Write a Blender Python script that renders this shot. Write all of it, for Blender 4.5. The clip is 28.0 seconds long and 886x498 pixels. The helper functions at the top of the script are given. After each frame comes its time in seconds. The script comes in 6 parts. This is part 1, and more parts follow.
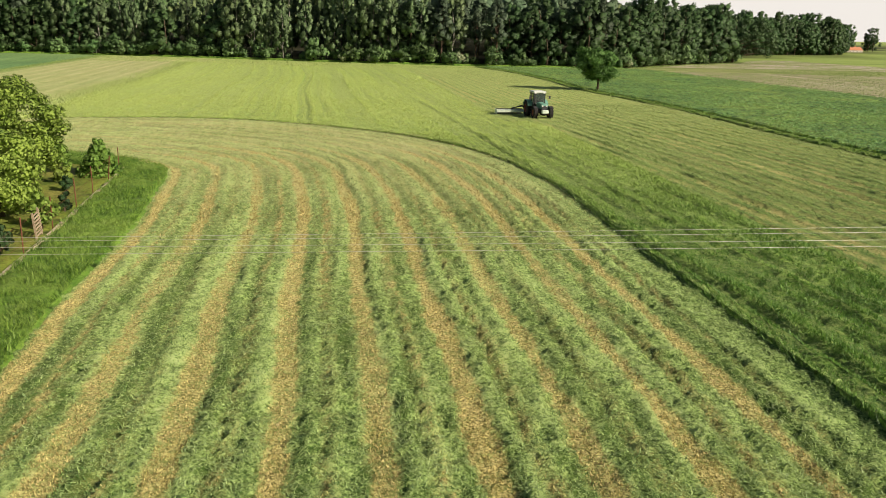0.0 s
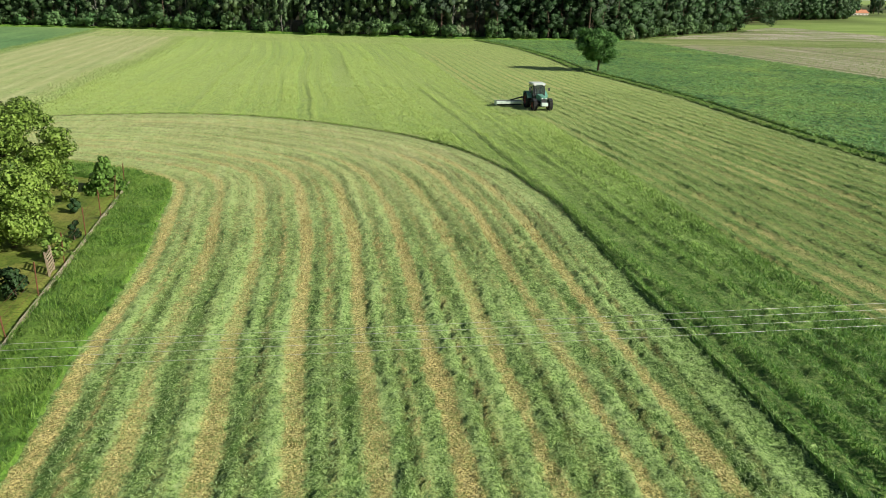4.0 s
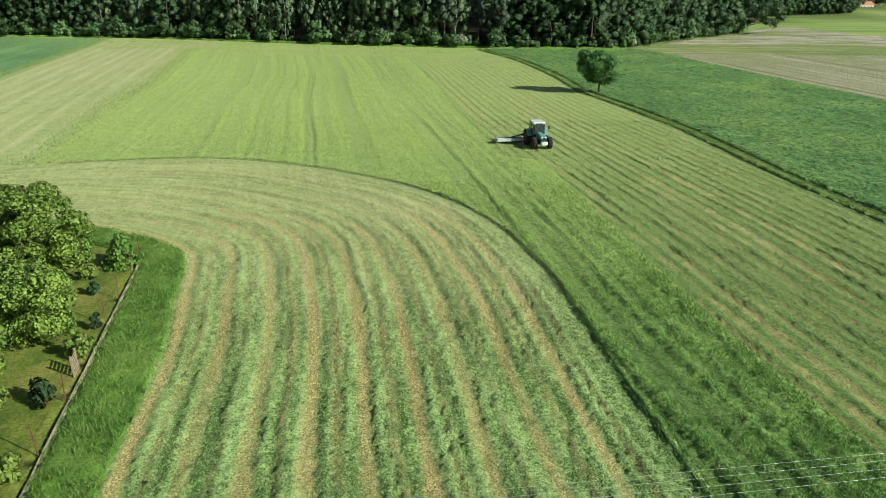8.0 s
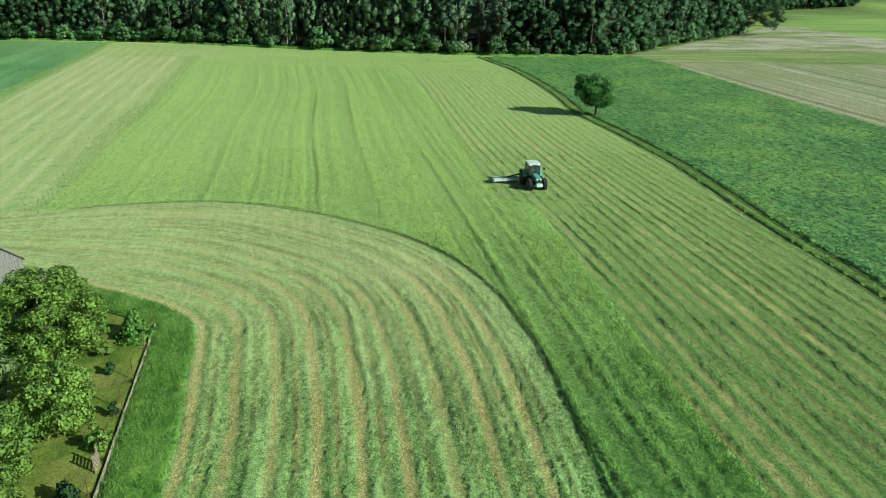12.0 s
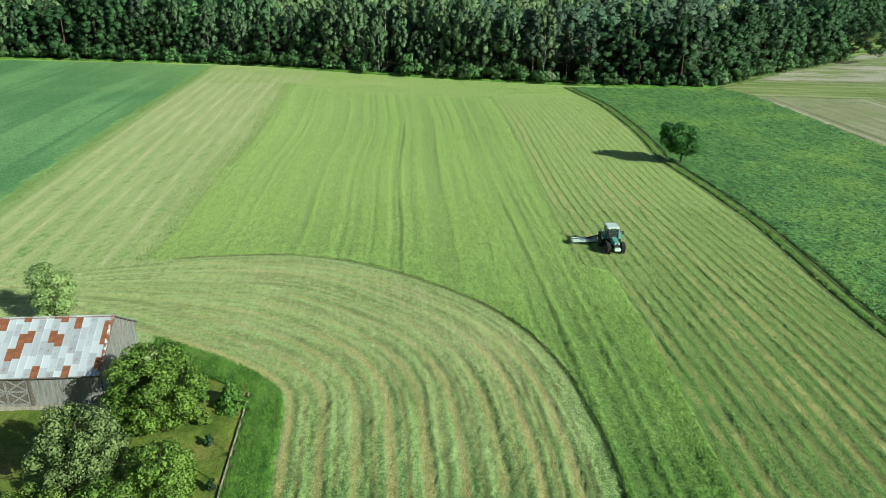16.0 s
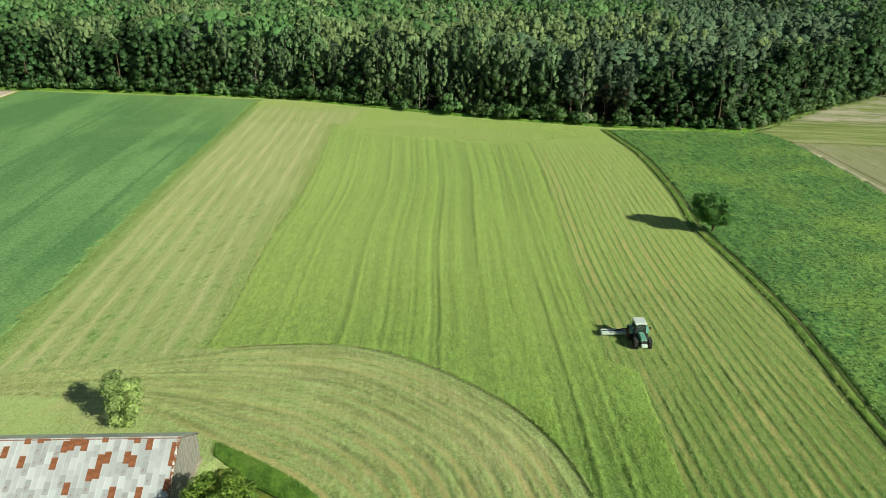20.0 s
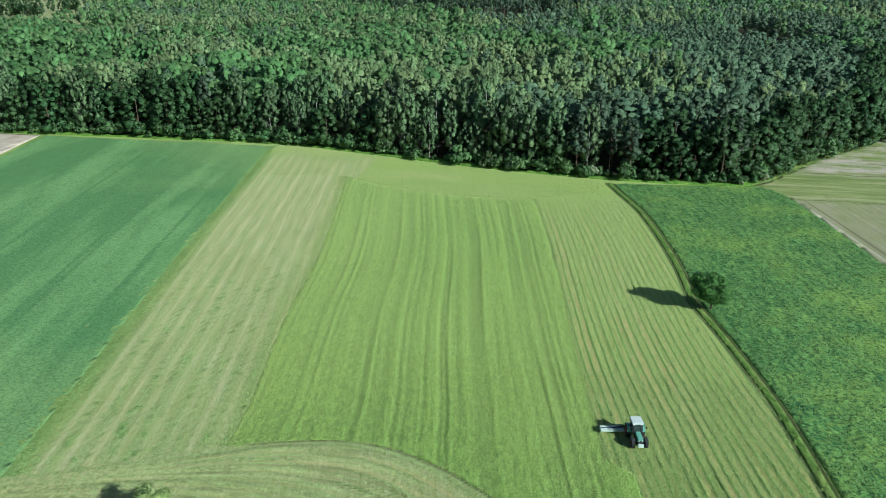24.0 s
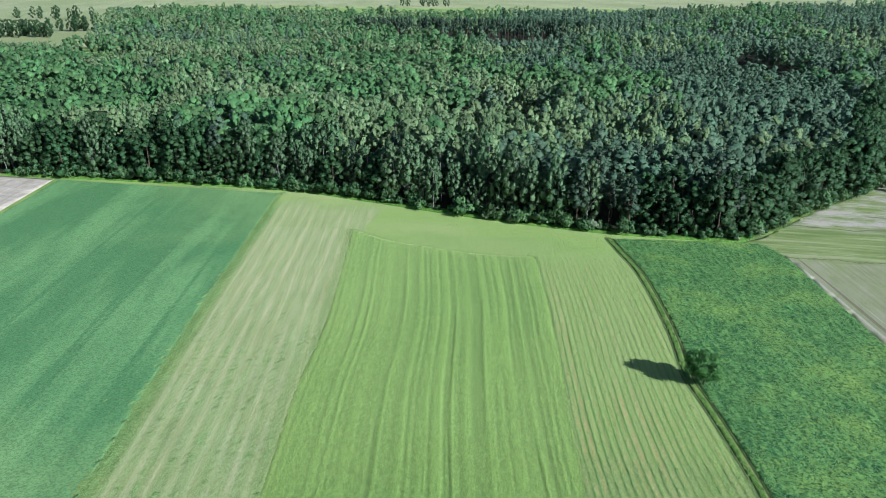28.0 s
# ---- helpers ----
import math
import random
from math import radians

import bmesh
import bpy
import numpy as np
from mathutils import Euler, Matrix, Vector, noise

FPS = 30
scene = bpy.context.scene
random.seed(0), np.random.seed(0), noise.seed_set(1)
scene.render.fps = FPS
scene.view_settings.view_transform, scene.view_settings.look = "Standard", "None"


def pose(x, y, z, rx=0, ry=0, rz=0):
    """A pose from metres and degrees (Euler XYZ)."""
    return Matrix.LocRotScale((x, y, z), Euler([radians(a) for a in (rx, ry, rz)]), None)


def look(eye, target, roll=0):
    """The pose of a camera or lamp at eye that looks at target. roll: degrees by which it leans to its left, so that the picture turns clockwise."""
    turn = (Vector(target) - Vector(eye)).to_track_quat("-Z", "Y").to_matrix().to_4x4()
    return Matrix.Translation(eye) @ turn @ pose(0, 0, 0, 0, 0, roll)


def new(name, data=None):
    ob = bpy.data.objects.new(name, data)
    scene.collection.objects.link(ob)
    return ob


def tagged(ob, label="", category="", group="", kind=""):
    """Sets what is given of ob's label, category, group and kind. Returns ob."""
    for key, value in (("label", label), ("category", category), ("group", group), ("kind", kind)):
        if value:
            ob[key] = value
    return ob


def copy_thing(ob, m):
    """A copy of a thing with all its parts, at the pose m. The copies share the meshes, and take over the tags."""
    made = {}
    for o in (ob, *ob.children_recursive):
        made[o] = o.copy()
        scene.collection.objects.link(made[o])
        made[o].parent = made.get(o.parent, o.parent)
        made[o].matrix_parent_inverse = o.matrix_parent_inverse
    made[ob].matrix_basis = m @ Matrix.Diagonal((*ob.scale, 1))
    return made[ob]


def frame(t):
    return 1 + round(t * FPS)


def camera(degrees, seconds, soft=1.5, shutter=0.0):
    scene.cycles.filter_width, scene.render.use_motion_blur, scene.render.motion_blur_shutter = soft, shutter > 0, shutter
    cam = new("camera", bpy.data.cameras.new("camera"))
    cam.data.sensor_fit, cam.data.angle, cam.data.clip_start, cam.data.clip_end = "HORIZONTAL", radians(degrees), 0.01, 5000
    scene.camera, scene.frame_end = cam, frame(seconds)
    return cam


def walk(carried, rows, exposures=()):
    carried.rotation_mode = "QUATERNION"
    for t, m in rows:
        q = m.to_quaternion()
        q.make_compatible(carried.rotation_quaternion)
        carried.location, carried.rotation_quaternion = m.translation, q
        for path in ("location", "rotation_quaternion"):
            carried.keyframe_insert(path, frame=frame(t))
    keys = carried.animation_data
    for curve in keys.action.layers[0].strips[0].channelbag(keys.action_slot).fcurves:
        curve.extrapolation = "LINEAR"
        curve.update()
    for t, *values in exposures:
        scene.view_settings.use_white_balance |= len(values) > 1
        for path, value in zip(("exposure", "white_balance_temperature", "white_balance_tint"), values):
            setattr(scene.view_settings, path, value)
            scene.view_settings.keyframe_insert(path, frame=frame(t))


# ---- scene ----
cam = camera(61.3, 28.0, 0.55)
PATH = [
    (0, (-0.099, -0.087, 8.013), (-0.282, 27.452, 0.0), 1.18),
    (0.5, (-0.060, -0.095, 8.273), (-0.255, 28.335, 0.0), 1.13),
    (1, (-0.048, -0.105, 8.521), (-0.244, 29.036, 0.0), 1.12),
    (1.5, (-0.046, -0.115, 8.777), (-0.277, 28.762, 0.0), 1.11),
    (2, (-0.049, -0.122, 9.071), (-0.300, 28.600, 0.0), 1.11),
    (2.5, (-0.053, -0.126, 9.429), (-0.295, 28.818, 0.0), 1.09),
    (4.5, (-0.070, -0.155, 11.563), (-0.349, 33.172, 0.0), 0.87),
    (5, (-0.068, -0.171, 12.079), (-0.441, 34.636, 0.0), 0.81),
    (5.5, (-0.059, -0.187, 12.620), (-0.526, 36.100, 0.0), 0.74),
    (6, (-0.043, -0.202, 13.227), (-0.554, 37.893, 0.0), 0.68),
    (6.5, (-0.019, -0.217, 13.916), (-0.532, 39.826, 0.0), 0.62),
    (7, (0.011, -0.234, 14.657), (-0.535, 42.202, 0.0), 0.56),
    (7.5, (0.047, -0.261, 15.387), (-0.562, 44.221, 0.0), 0.51),
    (8, (0.089, -0.299, 16.102), (-0.546, 44.083, 0.0), 0.47),
    (8.5, (0.136, -0.349, 16.835), (-0.507, 43.690, 0.0), 0.45),
    (9, (0.190, -0.406, 17.604), (-0.458, 44.458, 0.0), 0.46),
    (9.5, (0.245, -0.461, 18.379), (-0.397, 46.340, 0.0), 0.49),
    (10, (0.296, -0.508, 19.138), (-0.390, 48.321, 0.0), 0.52),
    (10.5, (0.339, -0.543, 19.910), (-0.427, 50.308, 0.0), 0.55),
    (11, (0.374, -0.569, 20.717), (-0.419, 52.498, 0.0), 0.58),
    (11.5, (0.404, -0.588, 21.524), (-0.443, 54.505, 0.0), 0.58),
    (13.5, (0.538, -0.682, 24.570), (-1.664, 62.837, 0.0), 0.48),
    (14, (0.584, -0.739, 25.225), (-2.724, 64.266, 0.0), 0.46),
    (14.5, (0.626, -0.800, 25.915), (-4.417, 65.968, 0.0), 0.44),
    (15, (0.660, -0.862, 26.683), (-6.246, 67.676, 0.0), 0.42),
    (15.5, (0.683, -0.919, 27.560), (-7.831, 70.054, 0.0), 0.40),
    (16, (0.697, -0.968, 28.589), (-9.142, 72.365, 0.0), 0.37),
    (16.5, (0.710, -1.011, 29.828), (-10.428, 75.655, 0.0), 0.33),
    (17, (0.729, -1.052, 31.250), (-11.567, 79.151, 0.0), 0.28),
    (17.5, (0.754, -1.096, 32.775), (-12.721, 83.024, 0.0), 0.23),
    (18, (0.784, -1.146, 34.326), (-13.989, 87.011, 0.0), 0.17),
    (18.5, (0.815, -1.206, 35.866), (-15.138, 90.881, 0.0), 0.12),
    (19, (0.842, -1.279, 37.408), (-15.840, 91.546, 0.0), 0.06),
    (19.5, (0.866, -1.368, 38.931), (-17.010, 95.182, 0.0), 0.02),
    (20, (0.888, -1.468, 40.412), (-18.208, 98.892, 0.0), -0.02),
    (20.5, (0.914, -1.568, 41.878), (-19.407, 102.477, 0.0), -0.06),
    (21, (0.947, -1.661, 43.346), (-20.541, 106.359, 0.0), -0.09),
    (21.5, (0.988, -1.745, 44.799), (-21.336, 110.280, 0.0), -0.12),
    (23.5, (1.217, -1.936, 51.427), (-25.200, 127.364, 0.0), -0.25),
    (24, (1.257, -1.984, 53.017), (-26.233, 131.911, 0.0), -0.25),
    (24.5, (1.289, -2.037, 54.605), (-27.133, 136.023, 0.0), -0.24),
    (25, (1.315, -2.095, 56.199), (-28.232, 140.845, 0.0), -0.24),
    (25.5, (1.335, -2.158, 57.808), (-29.137, 144.898, 0.0), -0.23),
    (26, (1.353, -2.224, 59.426), (-30.256, 149.797, 0.0), -0.23),
    (26.5, (1.371, -2.295, 61.035), (-31.317, 154.141, 0.0), -0.23),
    (27, (1.394, -2.372, 62.646), (-32.451, 158.976, 0.0), -0.24),
    (27.5, (1.425, -2.457, 64.242), (-33.552, 163.377, 0.0), -0.23),
    (28, (1.468, -2.555, 65.825), (-34.575, 168.512, 0.0), -0.20),
]
walk(cam, [(t, look(eye, target, roll)) for t, eye, target, roll in PATH],
     [(0, 0.23, 7500, 14), (2.5, 0.23, 7500, 14), (4.4, 0.23, 6350, 5), (8, 0.23, 6150, 4), (9, 0.23, 6050, -2), (10.8, 0.21, 5800, -15), (15.2, 0.21, 5700, -13),
      (17, 0.21, 6150, -7), (20.5, 0.18, 6800, -8), (21.5, 0.17, 6800, -8), (23.5, 0.18, 5600, -4), (28, 0.33, 5100, 6)])

# ---- daylight ----
SUN_AZ, SUN_EL = 120.0, 28.5
sky_world = bpy.data.worlds.new("sky")
scene.world = sky_world
sky_world.use_nodes = True
wn = sky_world.node_tree.nodes
sky = wn.new("ShaderNodeTexSky")
sky.sky_type, sky.sun_disc = "NISHITA", False
sky.sun_elevation, sky.sun_rotation = radians(SUN_EL), radians(SUN_AZ)
sky.air_density, sky.dust_density = 1.2, 1.0
wn["Background"].inputs[1].default_value = 0.042
sky_world.node_tree.links.new(sky.outputs[0], wn["Background"].inputs[0])
sun_lamp = bpy.data.lights.new("sun", "SUN")
sun_lamp.energy, sun_lamp.angle, sun_lamp.color = 5.0, radians(0.6), (1.0, 0.94, 0.84)
sun = new("sun", sun_lamp)
sun.matrix_world = look((200 * math.sin(radians(SUN_AZ)), 200 * math.cos(radians(SUN_AZ)), 200 * math.tan(radians(SUN_EL))), (0, 0, 0))

# ---- materials ----


class Nodes:
    """A small writer of node materials."""

    def __init__(self, name, rough=0.8, spec=0.3):
        self.mat = bpy.data.materials.new(name)
        self.mat.use_nodes = True
        self.tree = self.mat.node_tree
        self.bsdf = self.tree.nodes["Principled BSDF"]
        self.bsdf.inputs["Roughness"].default_value = rough
        self.bsdf.inputs["Specular IOR Level"].default_value = spec

    def add(self, kind, **values):
        n = self.tree.nodes.new(kind)
        for k, v in values.items():
            key = int(k[1:]) if k[0] == "i" and k[1:].isdigit() else k
            self.put(v, n.inputs[key])
        return n

    def put(self, v, socket):
        if isinstance(v, bpy.types.NodeSocket):
            self.tree.links.new(v, socket)
        else:
            socket.default_value = (*v, 1.0) if isinstance(v, tuple) and len(v) == 3 and socket.type == "RGBA" else v

    def obj(self):
        return self.add("ShaderNodeTexCoord").outputs["Object"]

    def scaled(self, sx, sy, sz, angle=0.0, source=None):
        m = self.add("ShaderNodeMapping", Vector=source or self.obj(), Rotation=(0, 0, radians(-angle)))
        return self.add("ShaderNodeMapping", Vector=m.outputs[0], Scale=(sx, sy, sz)).outputs[0]

    def noise(self, scale, vec=None, detail=4.0, rough=0.55, color=False):
        n = self.add("ShaderNodeTexNoise", Vector=vec or self.obj(), Scale=scale, Detail=detail, Roughness=rough)
        return n.outputs["Color" if color else "Fac"]

    def ramp(self, fac, lo, hi, a=0.0, b=1.0):
        n = self.add("ShaderNodeMapRange", Value=fac)
        for key, v in (("From Min", lo), ("From Max", hi), ("To Min", a), ("To Max", b)):
            self.put(v, n.inputs[key])
        return n.outputs[0]

    def mix(self, fac, a, b, mode="MIX"):
        n = self.tree.nodes.new("ShaderNodeMix")
        n.data_type, n.blend_type = "RGBA", mode
        self.put(fac, n.inputs[0]), self.put(a, n.inputs[6]), self.put(b, n.inputs[7])
        return n.outputs[2]

    def math(self, op, a, b=0.0):
        n = self.tree.nodes.new("ShaderNodeMath")
        n.operation = op
        self.put(a, n.inputs[0]), self.put(b, n.inputs[1])
        return n.outputs[0]

    def attr(self, name):
        n = self.tree.nodes.new("ShaderNodeAttribute")
        n.attribute_name = name
        return n.outputs["Fac"]

    def island(self):
        return self.add("ShaderNodeNewGeometry").outputs["Random Per Island"]

    def rand(self):
        return self.add("ShaderNodeObjectInfo").outputs["Random"]

    def color(self, c, bump=None, strength=0.4, distance=0.05):
        self.put(c, self.bsdf.inputs["Base Color"])
        if bump is not None:
            b = self.add("ShaderNodeBump", Height=bump, Strength=strength, Distance=distance)
            self.put(b.outputs[0], self.bsdf.inputs["Normal"])
        return self.mat

    def downy(self, weight):
        """Grass and hay: fine hairs and tips catch the light at a low angle."""
        self.put(weight, self.bsdf.inputs["Sheen Weight"])
        self.put(0.35, self.bsdf.inputs["Sheen Roughness"])
        self.bsdf.inputs["Sheen Tint"].default_value = (0.9, 1.0, 0.45, 1)

    def thin(self, c, share=0.3):
        """Leaves: part of the light goes through."""
        t = self.add("ShaderNodeBsdfTranslucent", Color=c)
        m = self.add("ShaderNodeMixShader", Fac=share, i1=self.bsdf.outputs[0], i2=t.outputs[0])
        self.put(m.outputs[0], self.tree.nodes["Material Output"].inputs["Surface"])
        return self.mat


def plain(name, c, rough=0.6, metal=0.0, grain=6.0, vary=0.25):
    n = Nodes(name, rough)
    n.bsdf.inputs["Metallic"].default_value = metal
    f = n.noise(grain, detail=5.0)
    dark, light = tuple(v * (1 - vary) for v in c), tuple(min(1, v * (1 + vary)) for v in c)
    return n.color(n.mix(n.ramp(f, 0.3, 0.7), dark, light), f, 0.15, 0.01)


def leaf_material(name, dark, light, share=0.28, patch=0.35, spread=1.0, trees=0.24, grain=0.0, deep=0.6):
    """Foliage: every spray and every tree a little different; grain: the size of leaf clumps with their shade painted
    in, per metre; deep: how far they differ.
    """
    n = Nodes(name, 0.55, 0.28)
    own = n.math("FRACT", n.math("ADD", n.rand(), n.attr("tree")))
    a = n.mix(n.ramp(n.island(), 0, 1, 0.4 - 0.4 * spread, 0.4 + 0.6 * spread), dark, light)
    b = n.mix(n.ramp(n.noise(patch, detail=2.0), 0.35, 0.65), a, light)
    hsv = n.add("ShaderNodeHueSaturation", Color=b, Hue=n.ramp(own, 0, 1, 0.49, 0.52), Value=n.ramp(n.math("FRACT", n.math("MULTIPLY", own, 13.7)), 0, 1, 1 - trees, 1 + trees))
    c = hsv.outputs[0]
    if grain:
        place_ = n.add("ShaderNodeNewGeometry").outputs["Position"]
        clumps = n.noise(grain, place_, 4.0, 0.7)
        # Shaded gaps between clumps painted dark by noise, clump faces painted bright.
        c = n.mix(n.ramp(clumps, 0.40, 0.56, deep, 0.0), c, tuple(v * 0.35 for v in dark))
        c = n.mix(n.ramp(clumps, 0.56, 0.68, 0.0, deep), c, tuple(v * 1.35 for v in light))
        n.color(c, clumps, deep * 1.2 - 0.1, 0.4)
    else:
        n.color(c)
    return n.thin(c, share)


def blade_material(name, dark, light, tip, share=0.3, far_light_pale=0.0):
    n = Nodes(name, 0.5, 0.4)
    n.downy(0.2)
    a = n.mix(n.math("POWER", n.island(), 1.4), dark, light)
    b = n.mix(n.ramp(n.noise(0.5, detail=3.0), 0.45, 0.75, 0.0, 0.12 if far_light_pale else 0.6), a, tip)
    # Blades painted paler along y, in place of haze and grazing light.
    if far_light_pale:
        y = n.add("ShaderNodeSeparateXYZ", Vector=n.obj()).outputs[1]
        b = n.mix(n.ramp(y, 26, 68, 0.0, far_light_pale), b, n.mix(n.island(), tuple(v * 0.68 for v in tip), tuple(v * 1.1 for v in tip)))
    n.color(b)
    return n.thin(b, share)


def field_material(name, dark, light, tint, angle, along=0.06, across=1.6, patch=0.05, bump=0.5, fine=9.0, lane=0.0, speck=0.55, calm=0.75, sheen=0.04):
    """Standing crop: rows along the field, patches, and grain."""
    n = Nodes(name, 0.75, 0.2)
    n.downy(sheen)
    rows = n.noise(1.0, n.scaled(across, along, 1, angle), 3.0, 0.6)
    grain = n.noise(fine, detail=6.0, rough=0.7)
    big = n.noise(patch, detail=4.0)
    c = n.mix(n.ramp(n.math("ADD", rows, n.math("MULTIPLY", n.attr("lane"), lane)), 0.40, 0.60), dark, light)
    c = n.mix(n.ramp(big, 0.48, 0.68, 0.0, calm), c, tint)
    # Paleness painted in for light far off, and for the strip's rim.
    c = n.mix(n.math("MULTIPLY", n.attr("far_light_pale"), 0.48), c, tint)
    c = n.mix(n.ramp(grain, 0.45, 0.58, 0.0, speck), c, tuple(v * 0.3 for v in dark))
    c = n.mix(n.ramp(n.noise(fine * 0.7, detail=5.0, rough=0.75), 0.48, 0.62, 0.0, speck * 0.5), c, tint)
    return n.color(c, n.math("ADD", grain, n.math("MULTIPLY", rows, 0.6)), bump, 0.12)


def ground_material():
    n = Nodes("mown_ground", 0.85, 0.15)
    n.downy(n.ramp(n.attr("wood"), 0.0, 1.0, 0.22, 0.0))
    stub, dry, wood, rough_grass = n.attr("stubble"), n.attr("dry"), n.attr("wood"), n.attr("pasture")
    fine = n.noise(11.0, detail=6.0, rough=0.7)
    mid = n.noise(1.3, detail=5.0, rough=0.6)
    big = n.noise(0.09, detail=3.0)
    tufts = n.noise(3.6, detail=5.0, rough=0.75)
    both = n.math("ADD", n.math("MULTIPLY", n.attr("streak"), 0.14), n.math("ADD", n.math("MULTIPLY", fine, 0.54), n.math("MULTIPLY", tufts, 0.32)))
    hay = n.mix(n.ramp(both, 0.455, 0.56), (0.035, 0.10, 0.016), (0.37, 0.55, 0.18))
    hay = n.mix(n.ramp(both, 0.54, 0.66, 0.0, 0.7), hay, (0.52, 0.62, 0.30))
    hay = n.mix(n.ramp(big, 0.35, 0.7, 0.0, 0.3), hay, (0.26, 0.32, 0.085))
    tan = n.mix(n.ramp(n.noise(13.0, detail=4.0, rough=0.7), 0.42, 0.56), (0.15, 0.125, 0.036), (0.78, 0.66, 0.29))
    tan = n.mix(n.ramp(n.noise(2.6, detail=5.0, rough=0.7), 0.46, 0.6, 0.0, 0.6), tan, (0.22, 0.28, 0.075))
    fresh = n.mix(n.ramp(n.noise(1.0, n.scaled(7.0, 3.6, 1, 11), 5.0, 0.7), 0.43, 0.58), (0.018, 0.065, 0.01), (0.15, 0.29, 0.05))
    fresh = n.mix(n.ramp(fine, 0.44, 0.64, 0.0, 0.45), fresh, (0.30, 0.38, 0.10))
    # Cut grass painted paler with distance, standing in for low-angle light and haze.
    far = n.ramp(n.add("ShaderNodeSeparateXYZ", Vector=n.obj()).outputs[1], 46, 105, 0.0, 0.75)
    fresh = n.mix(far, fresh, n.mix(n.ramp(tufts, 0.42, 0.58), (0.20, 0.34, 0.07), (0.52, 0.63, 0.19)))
    fresh = n.mix(n.ramp(n.attr("fresh"), 0.92, 1.0, 0.0, 0.25), fresh, n.mix(n.ramp(n.noise(0.4, n.scaled(1, 2.5, 1, -8), 5.0, 0.65), 0.38, 0.62), (0.30, 0.40, 0.09), (0.50, 0.54, 0.18)))
    hay = n.mix(n.attr("fresh"), hay, fresh)
    c = n.mix(stub, hay, tan)
    away = n.math("PINGPONG", n.math("ADD", n.attr("row"), n.math("MULTIPLY", mid, 0.35)), 1.125)
    line = n.math("MULTIPLY", n.ramp(away, 0.24, 0.52, 1.0, 0.0), n.ramp(n.noise(0.3, detail=5.0, rough=0.7), 0.40, 0.58, 0.25, 0.9))
    second = n.math("MULTIPLY", n.ramp(away, 0.72, 0.92), n.ramp(n.noise(0.22, detail=5.0, rough=0.7), 0.44, 0.62, 0.1, 0.8))
    olive = n.mix(0.3, tan, (0.34, 0.33, 0.09))
    c = n.mix(n.math("MULTIPLY", n.math("MULTIPLY", n.math("MAXIMUM", line, second), n.attr("gain")), n.attr("rows")), c, olive)
    # Dark green bands along the cut rows, broken up by tufts.
    dark_row = n.math("MULTIPLY", n.ramp(away, 0.40, 0.52, 0.0, 1.0), n.ramp(n.math("ADD", away, n.math("MULTIPLY", tufts, 0.4)), 0.86, 0.98, 1.0, 0.0))
    c = n.mix(n.math("MULTIPLY", n.math("MULTIPLY", dark_row, n.ramp(n.attr("gain"), 0.1, 0.9, 0.3, 0.95)), n.attr("rows")), c, n.mix(n.ramp(fine, 0.42, 0.58), (0.03, 0.10, 0.016), (0.19, 0.36, 0.075)))
    straw = n.mix(n.ramp(n.noise(1.0, n.scaled(2.2, 0.09, 1, 13), 4.0, 0.6), 0.36, 0.66), (0.50, 0.47, 0.22), (0.72, 0.64, 0.38))
    straw = n.mix(n.ramp(n.noise(1.0, n.scaled(6.0, 1.2, 1, 13), 5.0, 0.7), 0.47, 0.62, 0.0, 0.5), straw, (0.16, 0.23, 0.06))
    c = n.mix(n.math("MULTIPLY", dry, 0.85), c, straw)
    past = n.mix(n.ramp(n.noise(0.02, n.scaled(1, 4, 1), 4.0), 0.35, 0.65), (0.15, 0.26, 0.045), (0.31, 0.41, 0.105))
    c = n.mix(rough_grass, c, past)
    rut = n.ramp(n.math("ABSOLUTE", n.math("SUBTRACT", n.math("ABSOLUTE", n.attr("track")), 0.8)), 0.1, 0.3, 0.85, 0.0)
    c = n.mix(rut, c, (0.045, 0.06, 0.022))
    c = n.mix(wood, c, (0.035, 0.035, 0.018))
    return n.color(c, n.math("ADD", fine, mid), 0.7, 0.07)


